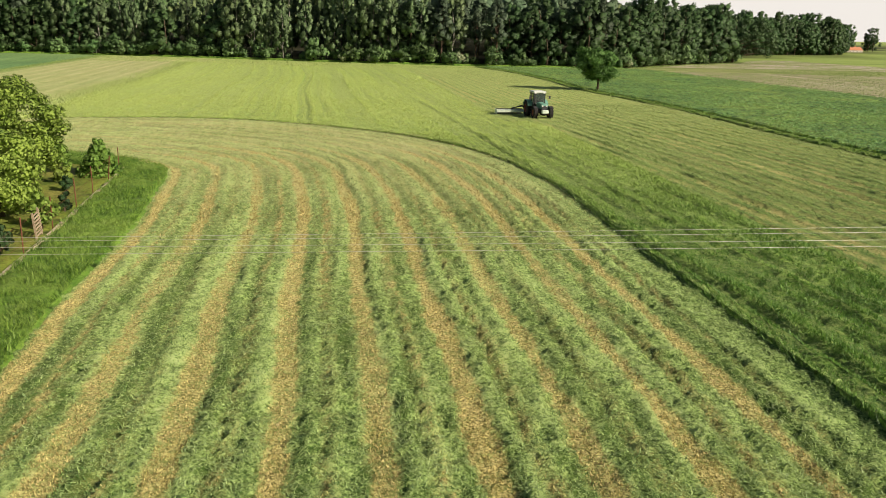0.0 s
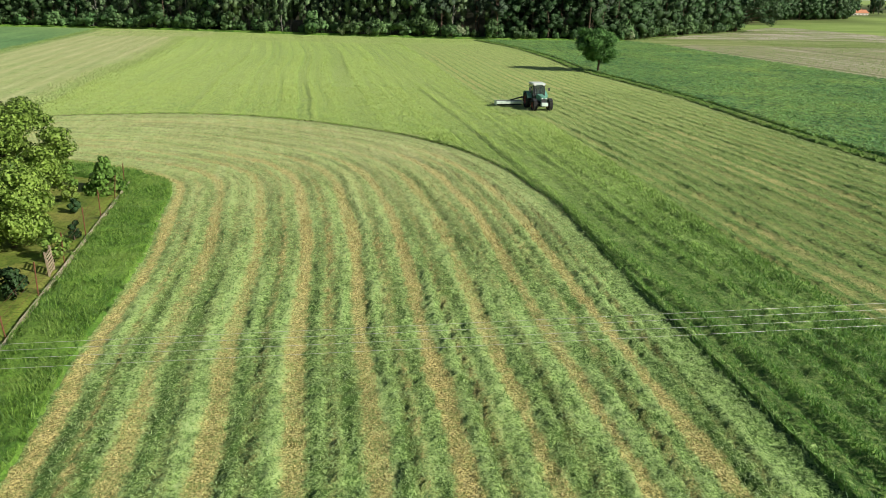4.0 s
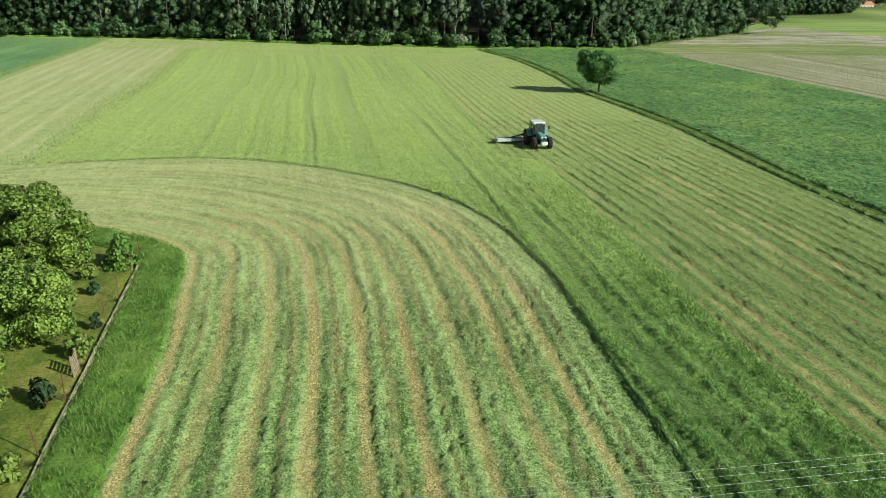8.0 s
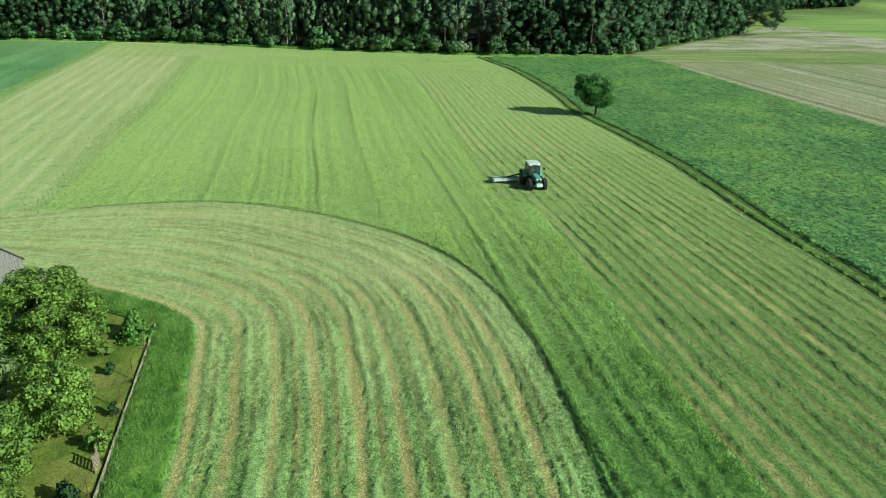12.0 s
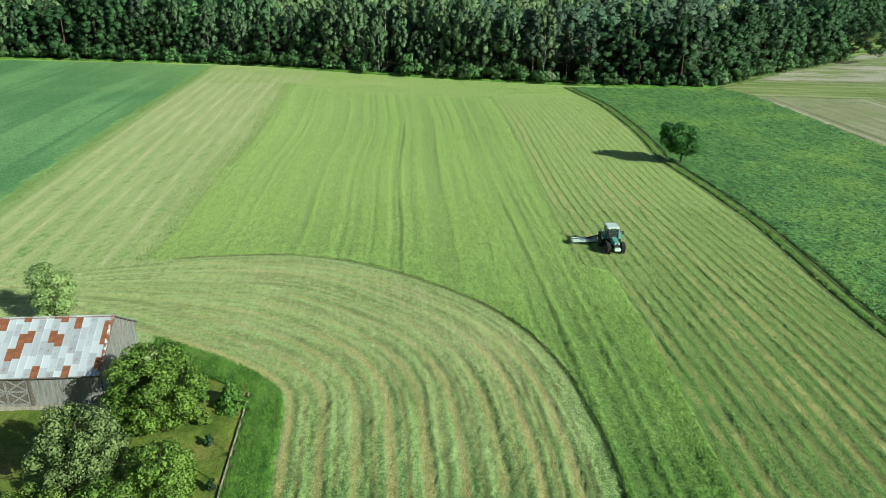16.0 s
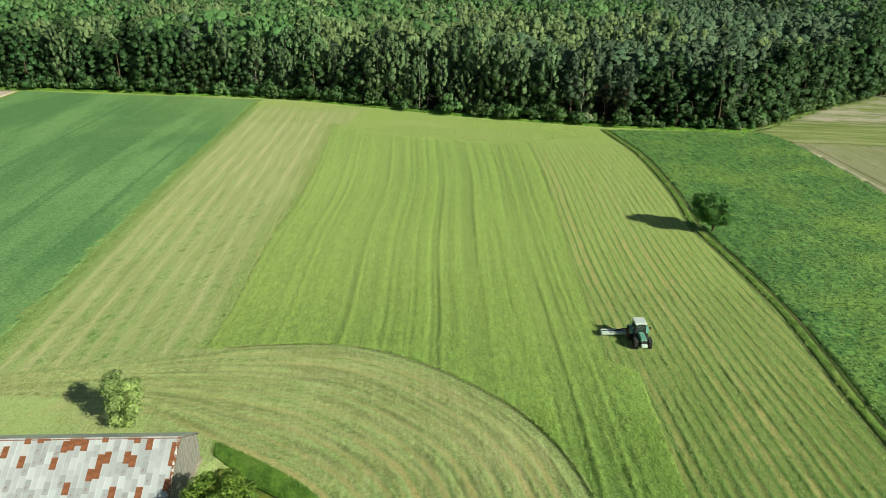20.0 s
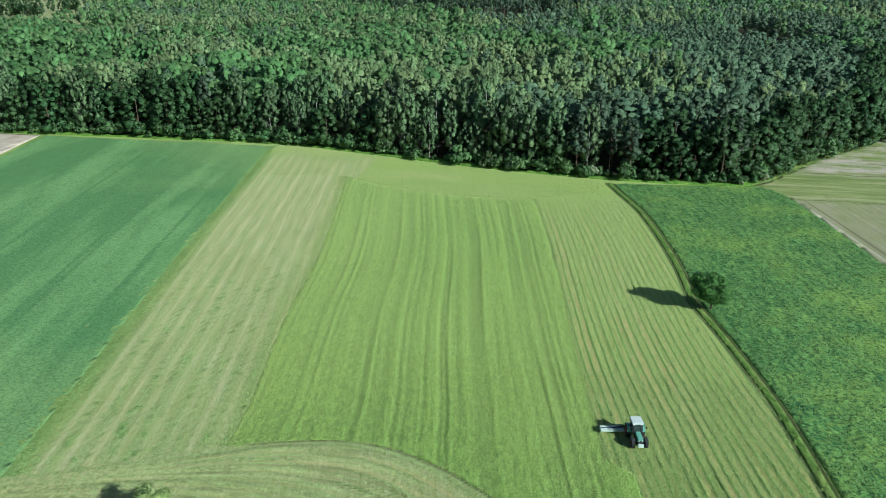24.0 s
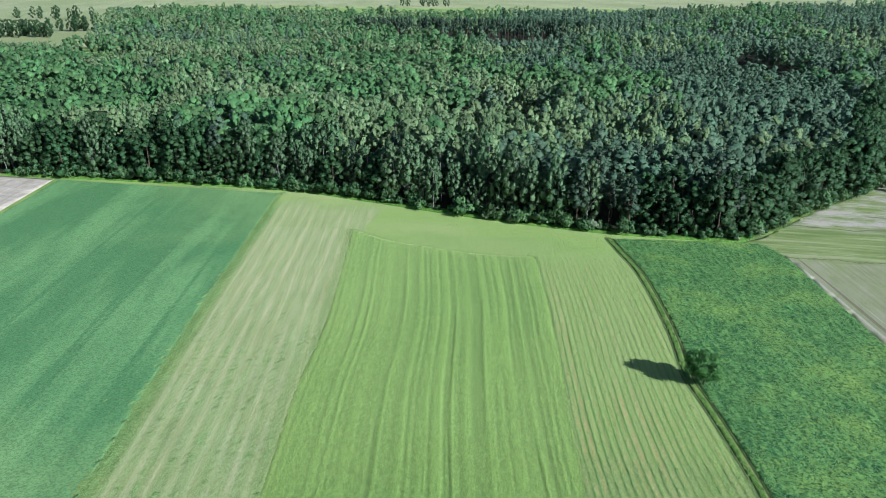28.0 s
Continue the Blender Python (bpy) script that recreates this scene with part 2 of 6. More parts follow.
def soil_material():
    """Bare ground before a headland, a weedy green band along it, and torn pale ground below the wood."""
    n = Nodes("bare_soil", 0.9, 0.1)
    g = n.noise(5.0, detail=5.0)
    y = n.math("ADD", n.add("ShaderNodeSeparateXYZ", Vector=n.obj()).outputs[1], n.ramp(n.noise(0.12, detail=4.0), 0.3, 0.7, -1.6, 1.6))
    streak = n.noise(1.0, n.scaled(0.9, 0.02, 1, 12), 4.0, 0.65)
    wheel = n.noise(1.0, n.scaled(0.55, 0.006, 1, 12), 2.0, 0.5)
    cross = n.noise(1.0, n.scaled(0.03, 0.36, 1, -1), 6.0, 0.7)
    weeds = n.mix(n.ramp(cross, 0.4, 0.6), (0.19, 0.26, 0.075), (0.36, 0.41, 0.16))
    bare = n.mix(n.ramp(streak, 0.35, 0.65), (0.34, 0.31, 0.21), (0.52, 0.47, 0.35))
    bare = n.mix(n.ramp(n.noise(0.06, n.scaled(1, 0.5, 1, 12), 6.0, 0.7), 0.42, 0.60, 0.25, 0.75), bare, (0.27, 0.32, 0.12))
    bare = n.mix(n.ramp(wheel, 0.60, 0.63, 0.0, 0.7), bare, (0.17, 0.15, 0.09))
    bare = n.mix(n.ramp(wheel, 0.36, 0.40, 0.6, 0.0), bare, (0.62, 0.55, 0.46))
    band = n.mix(n.ramp(cross, 0.55, 0.66, 0.0, 0.6), weeds, (0.48, 0.43, 0.31))
    torn = n.mix(n.ramp(n.noise(0.09, n.scaled(0.5, 1.2, 1, -1), 6.0, 0.7), 0.45, 0.58), (0.57, 0.50, 0.42), weeds)
    torn = n.mix(n.ramp(cross, 0.56, 0.62, 0.0, 0.75), torn, (0.15, 0.12, 0.07))
    c = n.mix(n.ramp(y, 176.5, 180.5), bare, band)
    c = n.mix(n.ramp(y, 200.0, 207.0), c, torn)
    for at, wide in ((179.6, 0.55), (203.5, 0.8)):
        c = n.mix(n.ramp(n.math("ABSOLUTE", n.math("SUBTRACT", y, at)), 0.1, wide, 0.65, 0.0), c, (0.10, 0.095, 0.05))
    c = n.mix(n.ramp(g, 0.35, 0.8, 0.0, 0.35), c, (0.20, 0.16, 0.10))
    return n.color(c, g, 0.5, 0.1)


def sand_material():
    n = Nodes("pale_sand", 0.95, 0.1)
    g = n.noise(0.25, detail=6.0, rough=0.7)
    c = n.mix(n.ramp(g, 0.35, 0.65), (0.46, 0.38, 0.30), (0.66, 0.57, 0.47))
    c = n.mix(n.ramp(n.noise(1.0, n.scaled(0.4, 0.03, 1, 14), 4.0), 0.52, 0.66, 0.0, 0.5), c, (0.36, 0.30, 0.22))
    return n.color(c, n.noise(5.0, detail=5.0), 0.5, 0.08)


M = {}
M["sand"] = sand_material()
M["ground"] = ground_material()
M["soil"] = soil_material()
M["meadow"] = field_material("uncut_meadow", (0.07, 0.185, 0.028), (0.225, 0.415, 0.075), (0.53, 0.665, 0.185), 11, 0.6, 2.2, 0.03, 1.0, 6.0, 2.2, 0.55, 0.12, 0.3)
M["crop_green"] = field_material("young_cereal", (0.12, 0.275, 0.10), (0.225, 0.42, 0.155), (0.33, 0.48, 0.17), 13, 0.012, 0.10, 0.012, 0.5, 3.0, 4.0, 0.5)
M["crop_leafy"] = field_material("leafy_crop", (0.05, 0.16, 0.05), (0.17, 0.35, 0.10), (0.34, 0.49, 0.10), 12, 0.25, 1.4, 0.06, 0.8, 2.2, 0.0, 0.85)
M["tall_grass"] = field_material("tall_grass", (0.075, 0.18, 0.024), (0.185, 0.35, 0.05), (0.25, 0.40, 0.07), 12, 0.3, 1.5, 0.3)
M["lawn"] = field_material("garden_lawn", (0.10, 0.165, 0.022), (0.20, 0.26, 0.042), (0.34, 0.31, 0.085), 10, 0.5, 0.9, 0.35, 0.3)
M["track"] = field_material("track_grass", (0.09, 0.19, 0.032), (0.22, 0.35, 0.07), (0.30, 0.38, 0.10), 12, 0.8, 2.0, 0.2)
M["blade_hay"] = blade_material("hay_blades", (0.06, 0.15, 0.028), (0.43, 0.59, 0.22), (0.50, 0.62, 0.29), 0.14)
M["blade_stub"] = blade_material("stubble_blades", (0.2, 0.165, 0.05), (0.82, 0.70, 0.31), (0.52, 0.47, 0.16), 0.1)
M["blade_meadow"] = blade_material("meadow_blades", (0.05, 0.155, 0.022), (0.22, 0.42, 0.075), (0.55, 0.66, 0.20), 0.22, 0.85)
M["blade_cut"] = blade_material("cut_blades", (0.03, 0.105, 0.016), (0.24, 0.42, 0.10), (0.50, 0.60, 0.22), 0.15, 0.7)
M["blade_pale"] = blade_material("seed_heads", (0.18, 0.29, 0.08), (0.38, 0.49, 0.17), (0.40, 0.47, 0.16), 0.3)
M["blade_tall"] = blade_material("tall_blades", (0.045, 0.13, 0.015), (0.27, 0.45, 0.075), (0.36, 0.49, 0.12))
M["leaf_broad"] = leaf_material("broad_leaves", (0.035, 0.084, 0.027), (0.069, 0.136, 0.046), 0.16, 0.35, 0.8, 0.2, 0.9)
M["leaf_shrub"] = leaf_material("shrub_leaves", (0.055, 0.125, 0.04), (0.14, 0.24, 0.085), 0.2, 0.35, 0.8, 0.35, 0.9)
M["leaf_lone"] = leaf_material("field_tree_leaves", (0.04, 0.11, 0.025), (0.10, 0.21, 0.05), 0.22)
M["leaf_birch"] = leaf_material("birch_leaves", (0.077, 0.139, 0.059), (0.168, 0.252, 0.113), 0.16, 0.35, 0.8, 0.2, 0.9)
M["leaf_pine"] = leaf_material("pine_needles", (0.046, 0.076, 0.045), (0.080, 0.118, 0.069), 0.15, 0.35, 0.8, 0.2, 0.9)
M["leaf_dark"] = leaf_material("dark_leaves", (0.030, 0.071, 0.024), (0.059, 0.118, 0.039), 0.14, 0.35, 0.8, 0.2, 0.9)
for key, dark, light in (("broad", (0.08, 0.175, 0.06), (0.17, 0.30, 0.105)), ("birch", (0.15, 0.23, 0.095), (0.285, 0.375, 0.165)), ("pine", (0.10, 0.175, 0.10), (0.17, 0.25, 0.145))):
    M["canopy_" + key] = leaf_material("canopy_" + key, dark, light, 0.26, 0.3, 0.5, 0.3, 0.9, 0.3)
M["leaf_garden"] = leaf_material("walnut_leaves", (0.048, 0.13, 0.019), (0.32, 0.49, 0.095), 0.34)
M["leaf_fruit"] = leaf_material("fruit_tree_leaves", (0.06, 0.13, 0.022), (0.34, 0.46, 0.095), 0.34)
M["leaf_willow"] = leaf_material("grey_leaves", (0.09, 0.165, 0.052), (0.43, 0.55, 0.21), 0.34)
M["bark"] = plain("bark", (0.10, 0.075, 0.05), 0.9)
M["bark_birch"] = plain("birch_bark", (0.27, 0.26, 0.23), 0.8, 0, 2.0, 0.4)
M["bark_pine"] = plain("pine_bark", (0.11, 0.075, 0.055), 0.9)

# ---- making meshes ----


def raw_mesh(name, verts, faces, material, smooth=False):
    """A mesh from arrays: faces of three or of four corners."""
    verts, faces = np.asarray(verts, np.float32), np.asarray(faces, np.int32)
    me = bpy.data.meshes.new(name)
    k = faces.shape[1]
    me.vertices.add(len(verts)), me.loops.add(faces.size), me.polygons.add(len(faces))
    me.vertices.foreach_set("co", verts.ravel())
    me.loops.foreach_set("vertex_index", faces.ravel())
    me.polygons.foreach_set("loop_start", np.arange(0, faces.size, k, dtype=np.int32))
    me.polygons.foreach_set("use_smooth", np.full(len(faces), smooth))
    me.update(calc_edges=True)
    me.materials.append(material)
    return me


def value_noise(x, y, seed=0):
    tab = np.random.RandomState(seed).rand(256, 256)
    xi, yi = np.floor(x).astype(int), np.floor(y).astype(int)
    fx, fy = x - xi, y - yi
    fx, fy = fx * fx * (3 - 2 * fx), fy * fy * (3 - 2 * fy)
    a, b = tab[xi % 256, yi % 256], tab[(xi + 1) % 256, yi % 256]
    c, d = tab[xi % 256, (yi + 1) % 256], tab[(xi + 1) % 256, (yi + 1) % 256]
    return (a * (1 - fx) + b * fx) * (1 - fy) + (c * (1 - fx) + d * fx) * fy


def glide(points, step=1.0):
    """A smooth line through points."""
    p = np.array([points[0], *points, points[-1]], float)
    out = []
    for i in range(1, len(p) - 2):
        n = max(2, int(np.linalg.norm(p[i + 1] - p[i]) / step))
        for t in np.arange(n) / n:
            a, b, c, d = p[i - 1], p[i], p[i + 1], p[i + 2]
            out.append(0.5 * (2 * b + (c - a) * t + (2 * a - 5 * b + 4 * c - d) * t * t + (3 * b - a - 3 * c + d) * t ** 3))
    out.append(p[-1])
    return np.array(out)


def nearest(line, x, y):
    """Distance to an open line, the nearest place on it, and the side (positive: to its left)."""
    return follow(line, x, y)[:4]


def follow(line, x, y):
    """As nearest(), and how far along the line the place is."""
    best, px, py, side = np.full(x.shape, 1e9), np.zeros(x.shape), np.zeros(x.shape), np.ones(x.shape)
    went, start = np.zeros(x.shape), 0.0
    for a, b in zip(line[:-1], line[1:]):
        d = b - a
        t = np.clip(((x - a[0]) * d[0] + (y - a[1]) * d[1]) / (d @ d + 1e-12), 0, 1)
        qx, qy = a[0] + t * d[0], a[1] + t * d[1]
        dist = np.hypot(x - qx, y - qy)
        m = dist < best
        best, px, py = np.where(m, dist, best), np.where(m, qx, px), np.where(m, qy, py)
        side = np.where(m, np.sign(d[0] * (y - a[1]) - d[1] * (x - a[0])), side)
        went = np.where(m, start + t * math.hypot(*d), went)
        start += math.hypot(*d)
    return best, px, py, side, went


def inside(poly, x, y):
    hit = np.zeros(x.shape, bool)
    for a, b in zip(poly, np.roll(poly, -1, 0)):
        if a[1] == b[1]:
            continue
        m = (y < a[1]) != (y < b[1])
        hit ^= m & (x < (b[0] - a[0]) * (y - a[1]) / (b[1] - a[1]) + a[0])
    return hit


def steps(*spans):
    """Grid lines: (from, to, step), one span after another."""
    out = []
    for a, b, s in spans:
        out += list(np.linspace(a, b, max(2, int(round((b - a) / s)) + 1))[:-1])
    return np.array(out + [spans[-1][1]])


# ---- lines of the fields ----
ARC = glide([(10.6, 2), (9.9, 10), (9.2, 16), (8.5, 20.9), (7.4, 28.4), (6.1, 38.4), (4.9, 43.5), (3.4, 48.6), (0.3, 54.6), (-4.9, 60.4),
             (-14.3, 66.2), (-23, 68.4), (-31.5, 67.0), (-38.4, 64.2), (-46, 60.5), (-60, 54), (-95, 40)])
ARC_END = int(np.argmin(np.hypot(ARC[:, 0] + 38.4, ARC[:, 1] - 64.2)))
STRIP_LEFT = glide([(-48, 10), (-60.9, 67), (-69, 100), (-77.9, 138), (-92.8, 207)], 3)
STRIP_RIGHT = glide([(-38.4, 64.2), (-39.6, 73.2), (-45, 98), (-49.5, 126), (-61.5, 178.5)], 3)
CUT_NEAR = glide([(19.5, 2), (17.2, 13), (15.2, 24.5), (13.2, 34), (11.2, 49), (9.2, 62), (8.2, 68.6)], 3)
CUT_FAR = glide([(5.3, 70.4), (1.1, 94.2), (-1.6, 112), (-5.5, 138), (-9.5, 158), (-11.5, 168)], 3)
PATH_LINE = glide([(38, 5), (34.5, 28), (31.2, 51), (29, 64), (26.6, 84), (24.2, 96), (21.6, 107), (19.6, 114.5), (18.9, 121), (18.2, 130),
                   (16.6, 142), (12.9, 162), (8.5, 176), (5.8, 184.5)], 2)
HEADLAND = glide([(-61.5, 178.5), (-52, 173), (-44.6, 170.5), (-25, 166.8), (-11.5, 168)], 3)
WOOD_EDGE = glide([(-420, 203), (-260, 207), (-197, 211), (-145, 212), (-95, 212), (-67, 206), (-29, 196), (6, 190), (36, 190), (43, 195),
                   (65, 224), (90, 252), (98, 285), (116, 330), (150, 372), (208, 420), (222, 440), (236, 470), (330, 600), (700, 1500)], 6)
TALL_EDGE = glide([(-8.6, 4), (-10.6, 15.7), (-11.6, 20.5), (-13.0, 29.5), (-14.6, 36), (-15.7, 40.6), (-17.2, 43.4), (-21.5, 46.2), (-29.6, 49.4), (-42, 53),
                  (-60, 50), (-95, 34)])
CUT_FLOW = glide([(19.5, 2), (17.2, 13), (15.2, 24.5), (13.2, 34), (10.6, 49), (5.2, 75), (1.1, 94), (-1.9, 112), (-5.8, 138), (-9.6, 158), (-11.5, 168), (-15, 185)], 3)
STRIP_FLOW = glide([(-24, 0), (-38.4, 64.2), (-39.6, 73.2), (-45, 98), (-49.5, 126), (-61.5, 178.5), (-64, 190)], 3)
SOIL_LEFT = glide([(40, 188), (47.6, 181.4), (56.7, 135), (68, 80), (84, 0)], 3)

# ---- the ground: one sheet to the horizon ----
gx = steps((-4000, -1500, 500), (-1500, -300, 120), (-300, -96, 12), (-96, -24, 0.5), (-24, 12, 0.18), (12, 36, 0.22), (36, 110, 5), (110, 400, 40), (400, 4000, 450))
gy = steps((-1500, -20, 300), (-20, 6, 3), (6, 34, 0.17), (34, 72, 0.3), (72, 110, 0.75), (110, 190, 1.2), (190, 232, 2.4), (232, 320, 12), (320, 1500, 120), (1500, 4600, 500))
GX, GY = np.meshgrid(gx, gy)
X, Y = GX.ravel(), GY.ravel()
core = (X > -110) & (X < 45) & (Y > -5) & (Y < 225)
to_arc, to_strip, to_cut = np.full(X.shape, 99.0), np.full(X.shape, 99.0), np.full(X.shape, 99.0)
d, _, _, side, went = follow(ARC, X[core], Y[core])
onward = np.zeros(X.shape)
onward[core] = went
to_arc[core] = d * side
d, _, _, side = nearest(STRIP_LEFT, X[core], Y[core])
to_strip[core] = -d * side
d, _, _, side = nearest(CUT_FLOW, X[core], Y[core])
to_cut[core] = -d * side
to_tall = np.full(X.shape, 99.0)
d, _, _, side = nearest(TALL_EDGE, X[core], Y[core])
to_tall[core] = np.maximum(-d * side, 0)
across = 20.2 * to_arc / np.maximum(to_arc + to_tall, 0.01)
near_zone = core & (to_arc > -0.5)
strip_zone = core & ~near_zone & (to_strip > -2.6) & (X < np.interp(Y, STRIP_RIGHT[:, 1], STRIP_RIGHT[:, 0]) + 3)
cut_zone = core & ~near_zone & ~strip_zone


def swath(q, period, seed):
    """Across the mown rows: how bare the stubble is (0 to 1) and how high the hay lies."""
    wob = (value_noise(X * 0.45, Y * 0.45, seed) - 0.5) * 0.06 + (value_noise(X * 2.6, Y * 2.6, seed + 1) - 0.5) * 0.16
    q = q + wob * (0.4 if seed == 51 else 1.0)
    k = np.floor(q / period + 0.5)
    r = q - k * period
    worn = 0.55 + 0.5 * np.random.RandomState(seed + 5).rand(400)[k.astype(int) % 400]
    worn = worn * (0.5 + 0.7 * value_noise(X * 0.16 + k * 7.3, Y * 0.16, seed + 2) + 0.45 * value_noise(X * 1.1, Y * 1.1, seed + 6))
    if seed == 11:
        worn = worn * (k != 0)
    half = (0.1 if seed == 51 else 0.13) + (0.1 if seed == 51 else 0.2) * value_noise(X * 0.3 + k * 3.1, Y * 0.3, seed + 7)
    bare = np.clip((half + 0.12 - np.abs(r)) / 0.16, 0, 1) * np.clip(worn, 0, 1)
    second = np.clip((0.16 - np.abs(np.abs(r) - 0.98)) / 0.14, 0, 1) * np.clip(worn - 0.35, 0, 1) * 0.9
    u = (r % period) / period
    ridge = np.clip((1 - u - 0.17) / 0.06, 0, 1) * np.clip((u - 0.17) / 0.10, 0, 1)
    sway = 2.2 * value_noise(X * 0.12 + k * 5.1, Y * 0.12, seed + 8)
    lay = ridge * (0.030 + 0.042 * np.cos(u * 25.13 + sway) * (0.4 + value_noise(q * 0.9, Y * 0.35, seed + 9)))
    lay = lay * (0.6 + 0.9 * value_noise(X * 0.8, Y * 0.8, seed + 3)) * (1 - 0.8 * bare)
    if seed == 51:
        thin = np.exp(-((u - 0.25) / 0.07) ** 2) + np.exp(-((u - 0.75) / 0.07) ** 2)
        lay = lay * 0.35 + 0.12 * thin * np.clip(value_noise(q * 1.3, Y * 0.28, seed + 4) * 1.7 - 0.35, 0, 1)
    return np.clip(np.maximum(bare, second), 0, 1), lay


stub, lay = np.zeros(X.shape), np.zeros(X.shape)
for zone, q, period, seed, amount in ((near_zone, across - 0.45, 2.15, 11, 1.0), (strip_zone, to_strip, 3.2, 31, 0.3), (cut_zone, to_cut, 2.25, 51, 0.2)):
    b, h = swath(q, period, seed)
    stub, lay = np.where(zone, b * amount, stub), np.where(zone, h * (1.0 if seed != 31 else 0.0), lay)
stub = np.where(near_zone, stub * np.clip((70 - Y) / 24, 0.6, 1), stub)
head = np.where(core & ~near_zone & (to_strip > -1), np.clip((Y - np.where(strip_zone, 190, 167) - 9 * (value_noise(X * 0.12, Y * 0.05, 64) - 0.3)) / 9, 0, 1), 0.0)
calm = np.where(core & ~near_zone, np.clip((174 - Y) / 12, 0, 1), 1.0)
stub, lay = stub * calm, lay * calm * np.where(near_zone, 1.0, np.where(cut_zone, np.clip((95 - Y) / 40, 0.35, 1), 0.4))
flow_u = np.where(near_zone, across, np.where(strip_zone, to_strip, to_cut))
flow_v = np.where(near_zone, onward, Y)
streak = 0.55 * value_noise(flow_u * 3.2 + 50, flow_v * 0.12, 61) + 0.3 * value_noise(flow_u * 4.6 + 50, flow_v * 0.45, 62) + 0.15 * value_noise(X * 2.2, Y * 2.2, 63)
streak = np.where(core, np.clip((streak - 0.5) * 1.7 + 0.5, 0, 1), 0.5)
streak = np.where(near_zone, 0.45 + (streak - 0.45) * np.clip(to_arc / 1.2, 0, 1), streak)
streak = np.where(strip_zone, 0.5 + 0.4 * (streak - 0.5), streak)
clump = np.clip(streak - 0.35, 0, 1) * 0.12
lay = lay * np.where(near_zone, 1.2 + 0.5 * np.clip((Y - 35) / 20, 0, 1), np.where(cut_zone, 1.25, 1.0))
lay = lay + clump * (1 - stub) * np.where(near_zone, 1.0, np.where(cut_zone, 0.8, 0.2)) * calm
rough = (np.random.RandomState(35).rand(X.size) - 0.5) * np.where(Y < 72, 0.11, 0.05) + (value_noise(X * 4.3, Y * 4.3, 3) - 0.5) * 0.07 + (value_noise(X * 2.1, Y * 2.1, 4) - 0.5) * 0.08
MEADOW = np.vstack([ARC[:ARC_END + 1], STRIP_RIGHT[1:], HEADLAND[1:], CUT_FAR[::-1][1:], CUT_NEAR[::-1]])
under = core & inside(MEADOW, X, Y)
under[under] = nearest(np.vstack([MEADOW, MEADOW[:1]]), X[under], Y[under])[0] > 0.35
GARDEN = np.array([(-19.2, 41.8), (-16.6, 41.2), (-14, 31), (-11.6, 14), (-9.6, 4), (-58, 3), (-58, 33), (-28, 39.5), (-28, 46.0), (-22, 44.5)], float)
under |= core & inside(GARDEN, X, Y)
rough = rough * np.where(near_zone, np.clip((62 - Y) / 26, 0.4, 1), 1.0)
Z = np.where(core, lay + rough * (0.4 + 0.6 * (stub < 0.4)) * np.where(near_zone, 1.0, 0.35), 0.0)
Z = np.where(under, -0.3, Z)
wood_poly = np.vstack([WOOD_EDGE, [(900, 1500), (-1500, 1500), (-1500, 203)]])


def in_woods(x, y):
    """Whether the wood covers a place; beyond it lie open fields."""
    ok = inside(wood_poly, x, y)
    ok &= ~((x < -0.68 * y - 50 * value_noise(x * 0.012, y * 0.012, 4)) & (y > 455 + 60 * value_noise(x * 0.01, y * 0.01, 6)))
    return ok & (y < 900 + 150 * value_noise(x * 0.004 + 9, x * 0, 5) + np.clip(x, 0, 400))


in_wood = in_woods(X, Y)
field_poly = np.array([(-120, -30), (60, -30), (60, 190), (36, 200), (-70, 215), (-120, 215)])
pasture = (~inside(field_poly, X, Y)).astype(float)
swung = to_strip + 0.5 * (value_noise(X * 0.06, Y * 0.02, 7) - 0.5)
pale = np.exp(-((swung % 2.7 - 1.35) / 0.5) ** 2) * (0.45 + 0.55 * value_noise(np.floor(swung / 2.7) * 3.7, Y * 0.03, 8))
tuft = np.clip((value_noise(swung * 1.6, Y * 0.8, 65) - 0.7) * 6, 0, 1) * (1 - pale) * np.clip((150 - Y) / 40, 0, 1)
dry = np.where(strip_zone, np.clip(0.26 + (Y - 70) / 300, 0.26, 0.5) + 0.55 * pale + 0.1 * value_noise(swung * 1.3, Y * 0.05, 9) - 0.4 * tuft, 0.0)
dry = np.where(strip_zone, dry * np.clip((to_strip - 0.2) / 1.0, 0, 1), dry)
Z = np.where(strip_zone & ~under, Z + 0.10 * tuft, Z)
dry = np.where(cut_zone, 0.12 * value_noise(X * 0.3, Y * 0.06, 9) + 0.08 * np.clip((Y - 60) / 70, 0, 1), dry)
dry = dry * (1 - head) + head * (0.3 * np.clip(value_noise(X * 0.05, Y * 0.12, 10) * 1.8 - 0.6, 0, 1))
fresh = np.maximum(head, np.where(cut_zone, 0.9, 0.0))
dry = np.where(near_zone, (0.22 + 0.4 * value_noise(across * 1.6 + 30, onward * 0.15, 66)) * np.clip((Y - 26) / 26, 0, 1), dry)
rutted = np.zeros(X.shape)
lane_x = core & (X > 0)
d, _, _, side = nearest(PATH_LINE, X[lane_x], Y[lane_x])
off = -d * side
rutted[lane_x] = np.clip(1.6 - np.abs(off + 0.12) / 1.2, 0, 1)
track = np.full(X.shape, 9.0)
track[lane_x] = np.clip(off + 0.12, -9, 9)
Z = np.where(rutted > 0, Z * (1 - rutted) - 0.02 * rutted, Z)
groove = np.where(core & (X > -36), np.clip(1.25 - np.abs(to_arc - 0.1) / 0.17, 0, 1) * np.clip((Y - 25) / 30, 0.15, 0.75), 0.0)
row_gain = 0.25 + 1.1 * np.random.RandomState(67).rand(400)
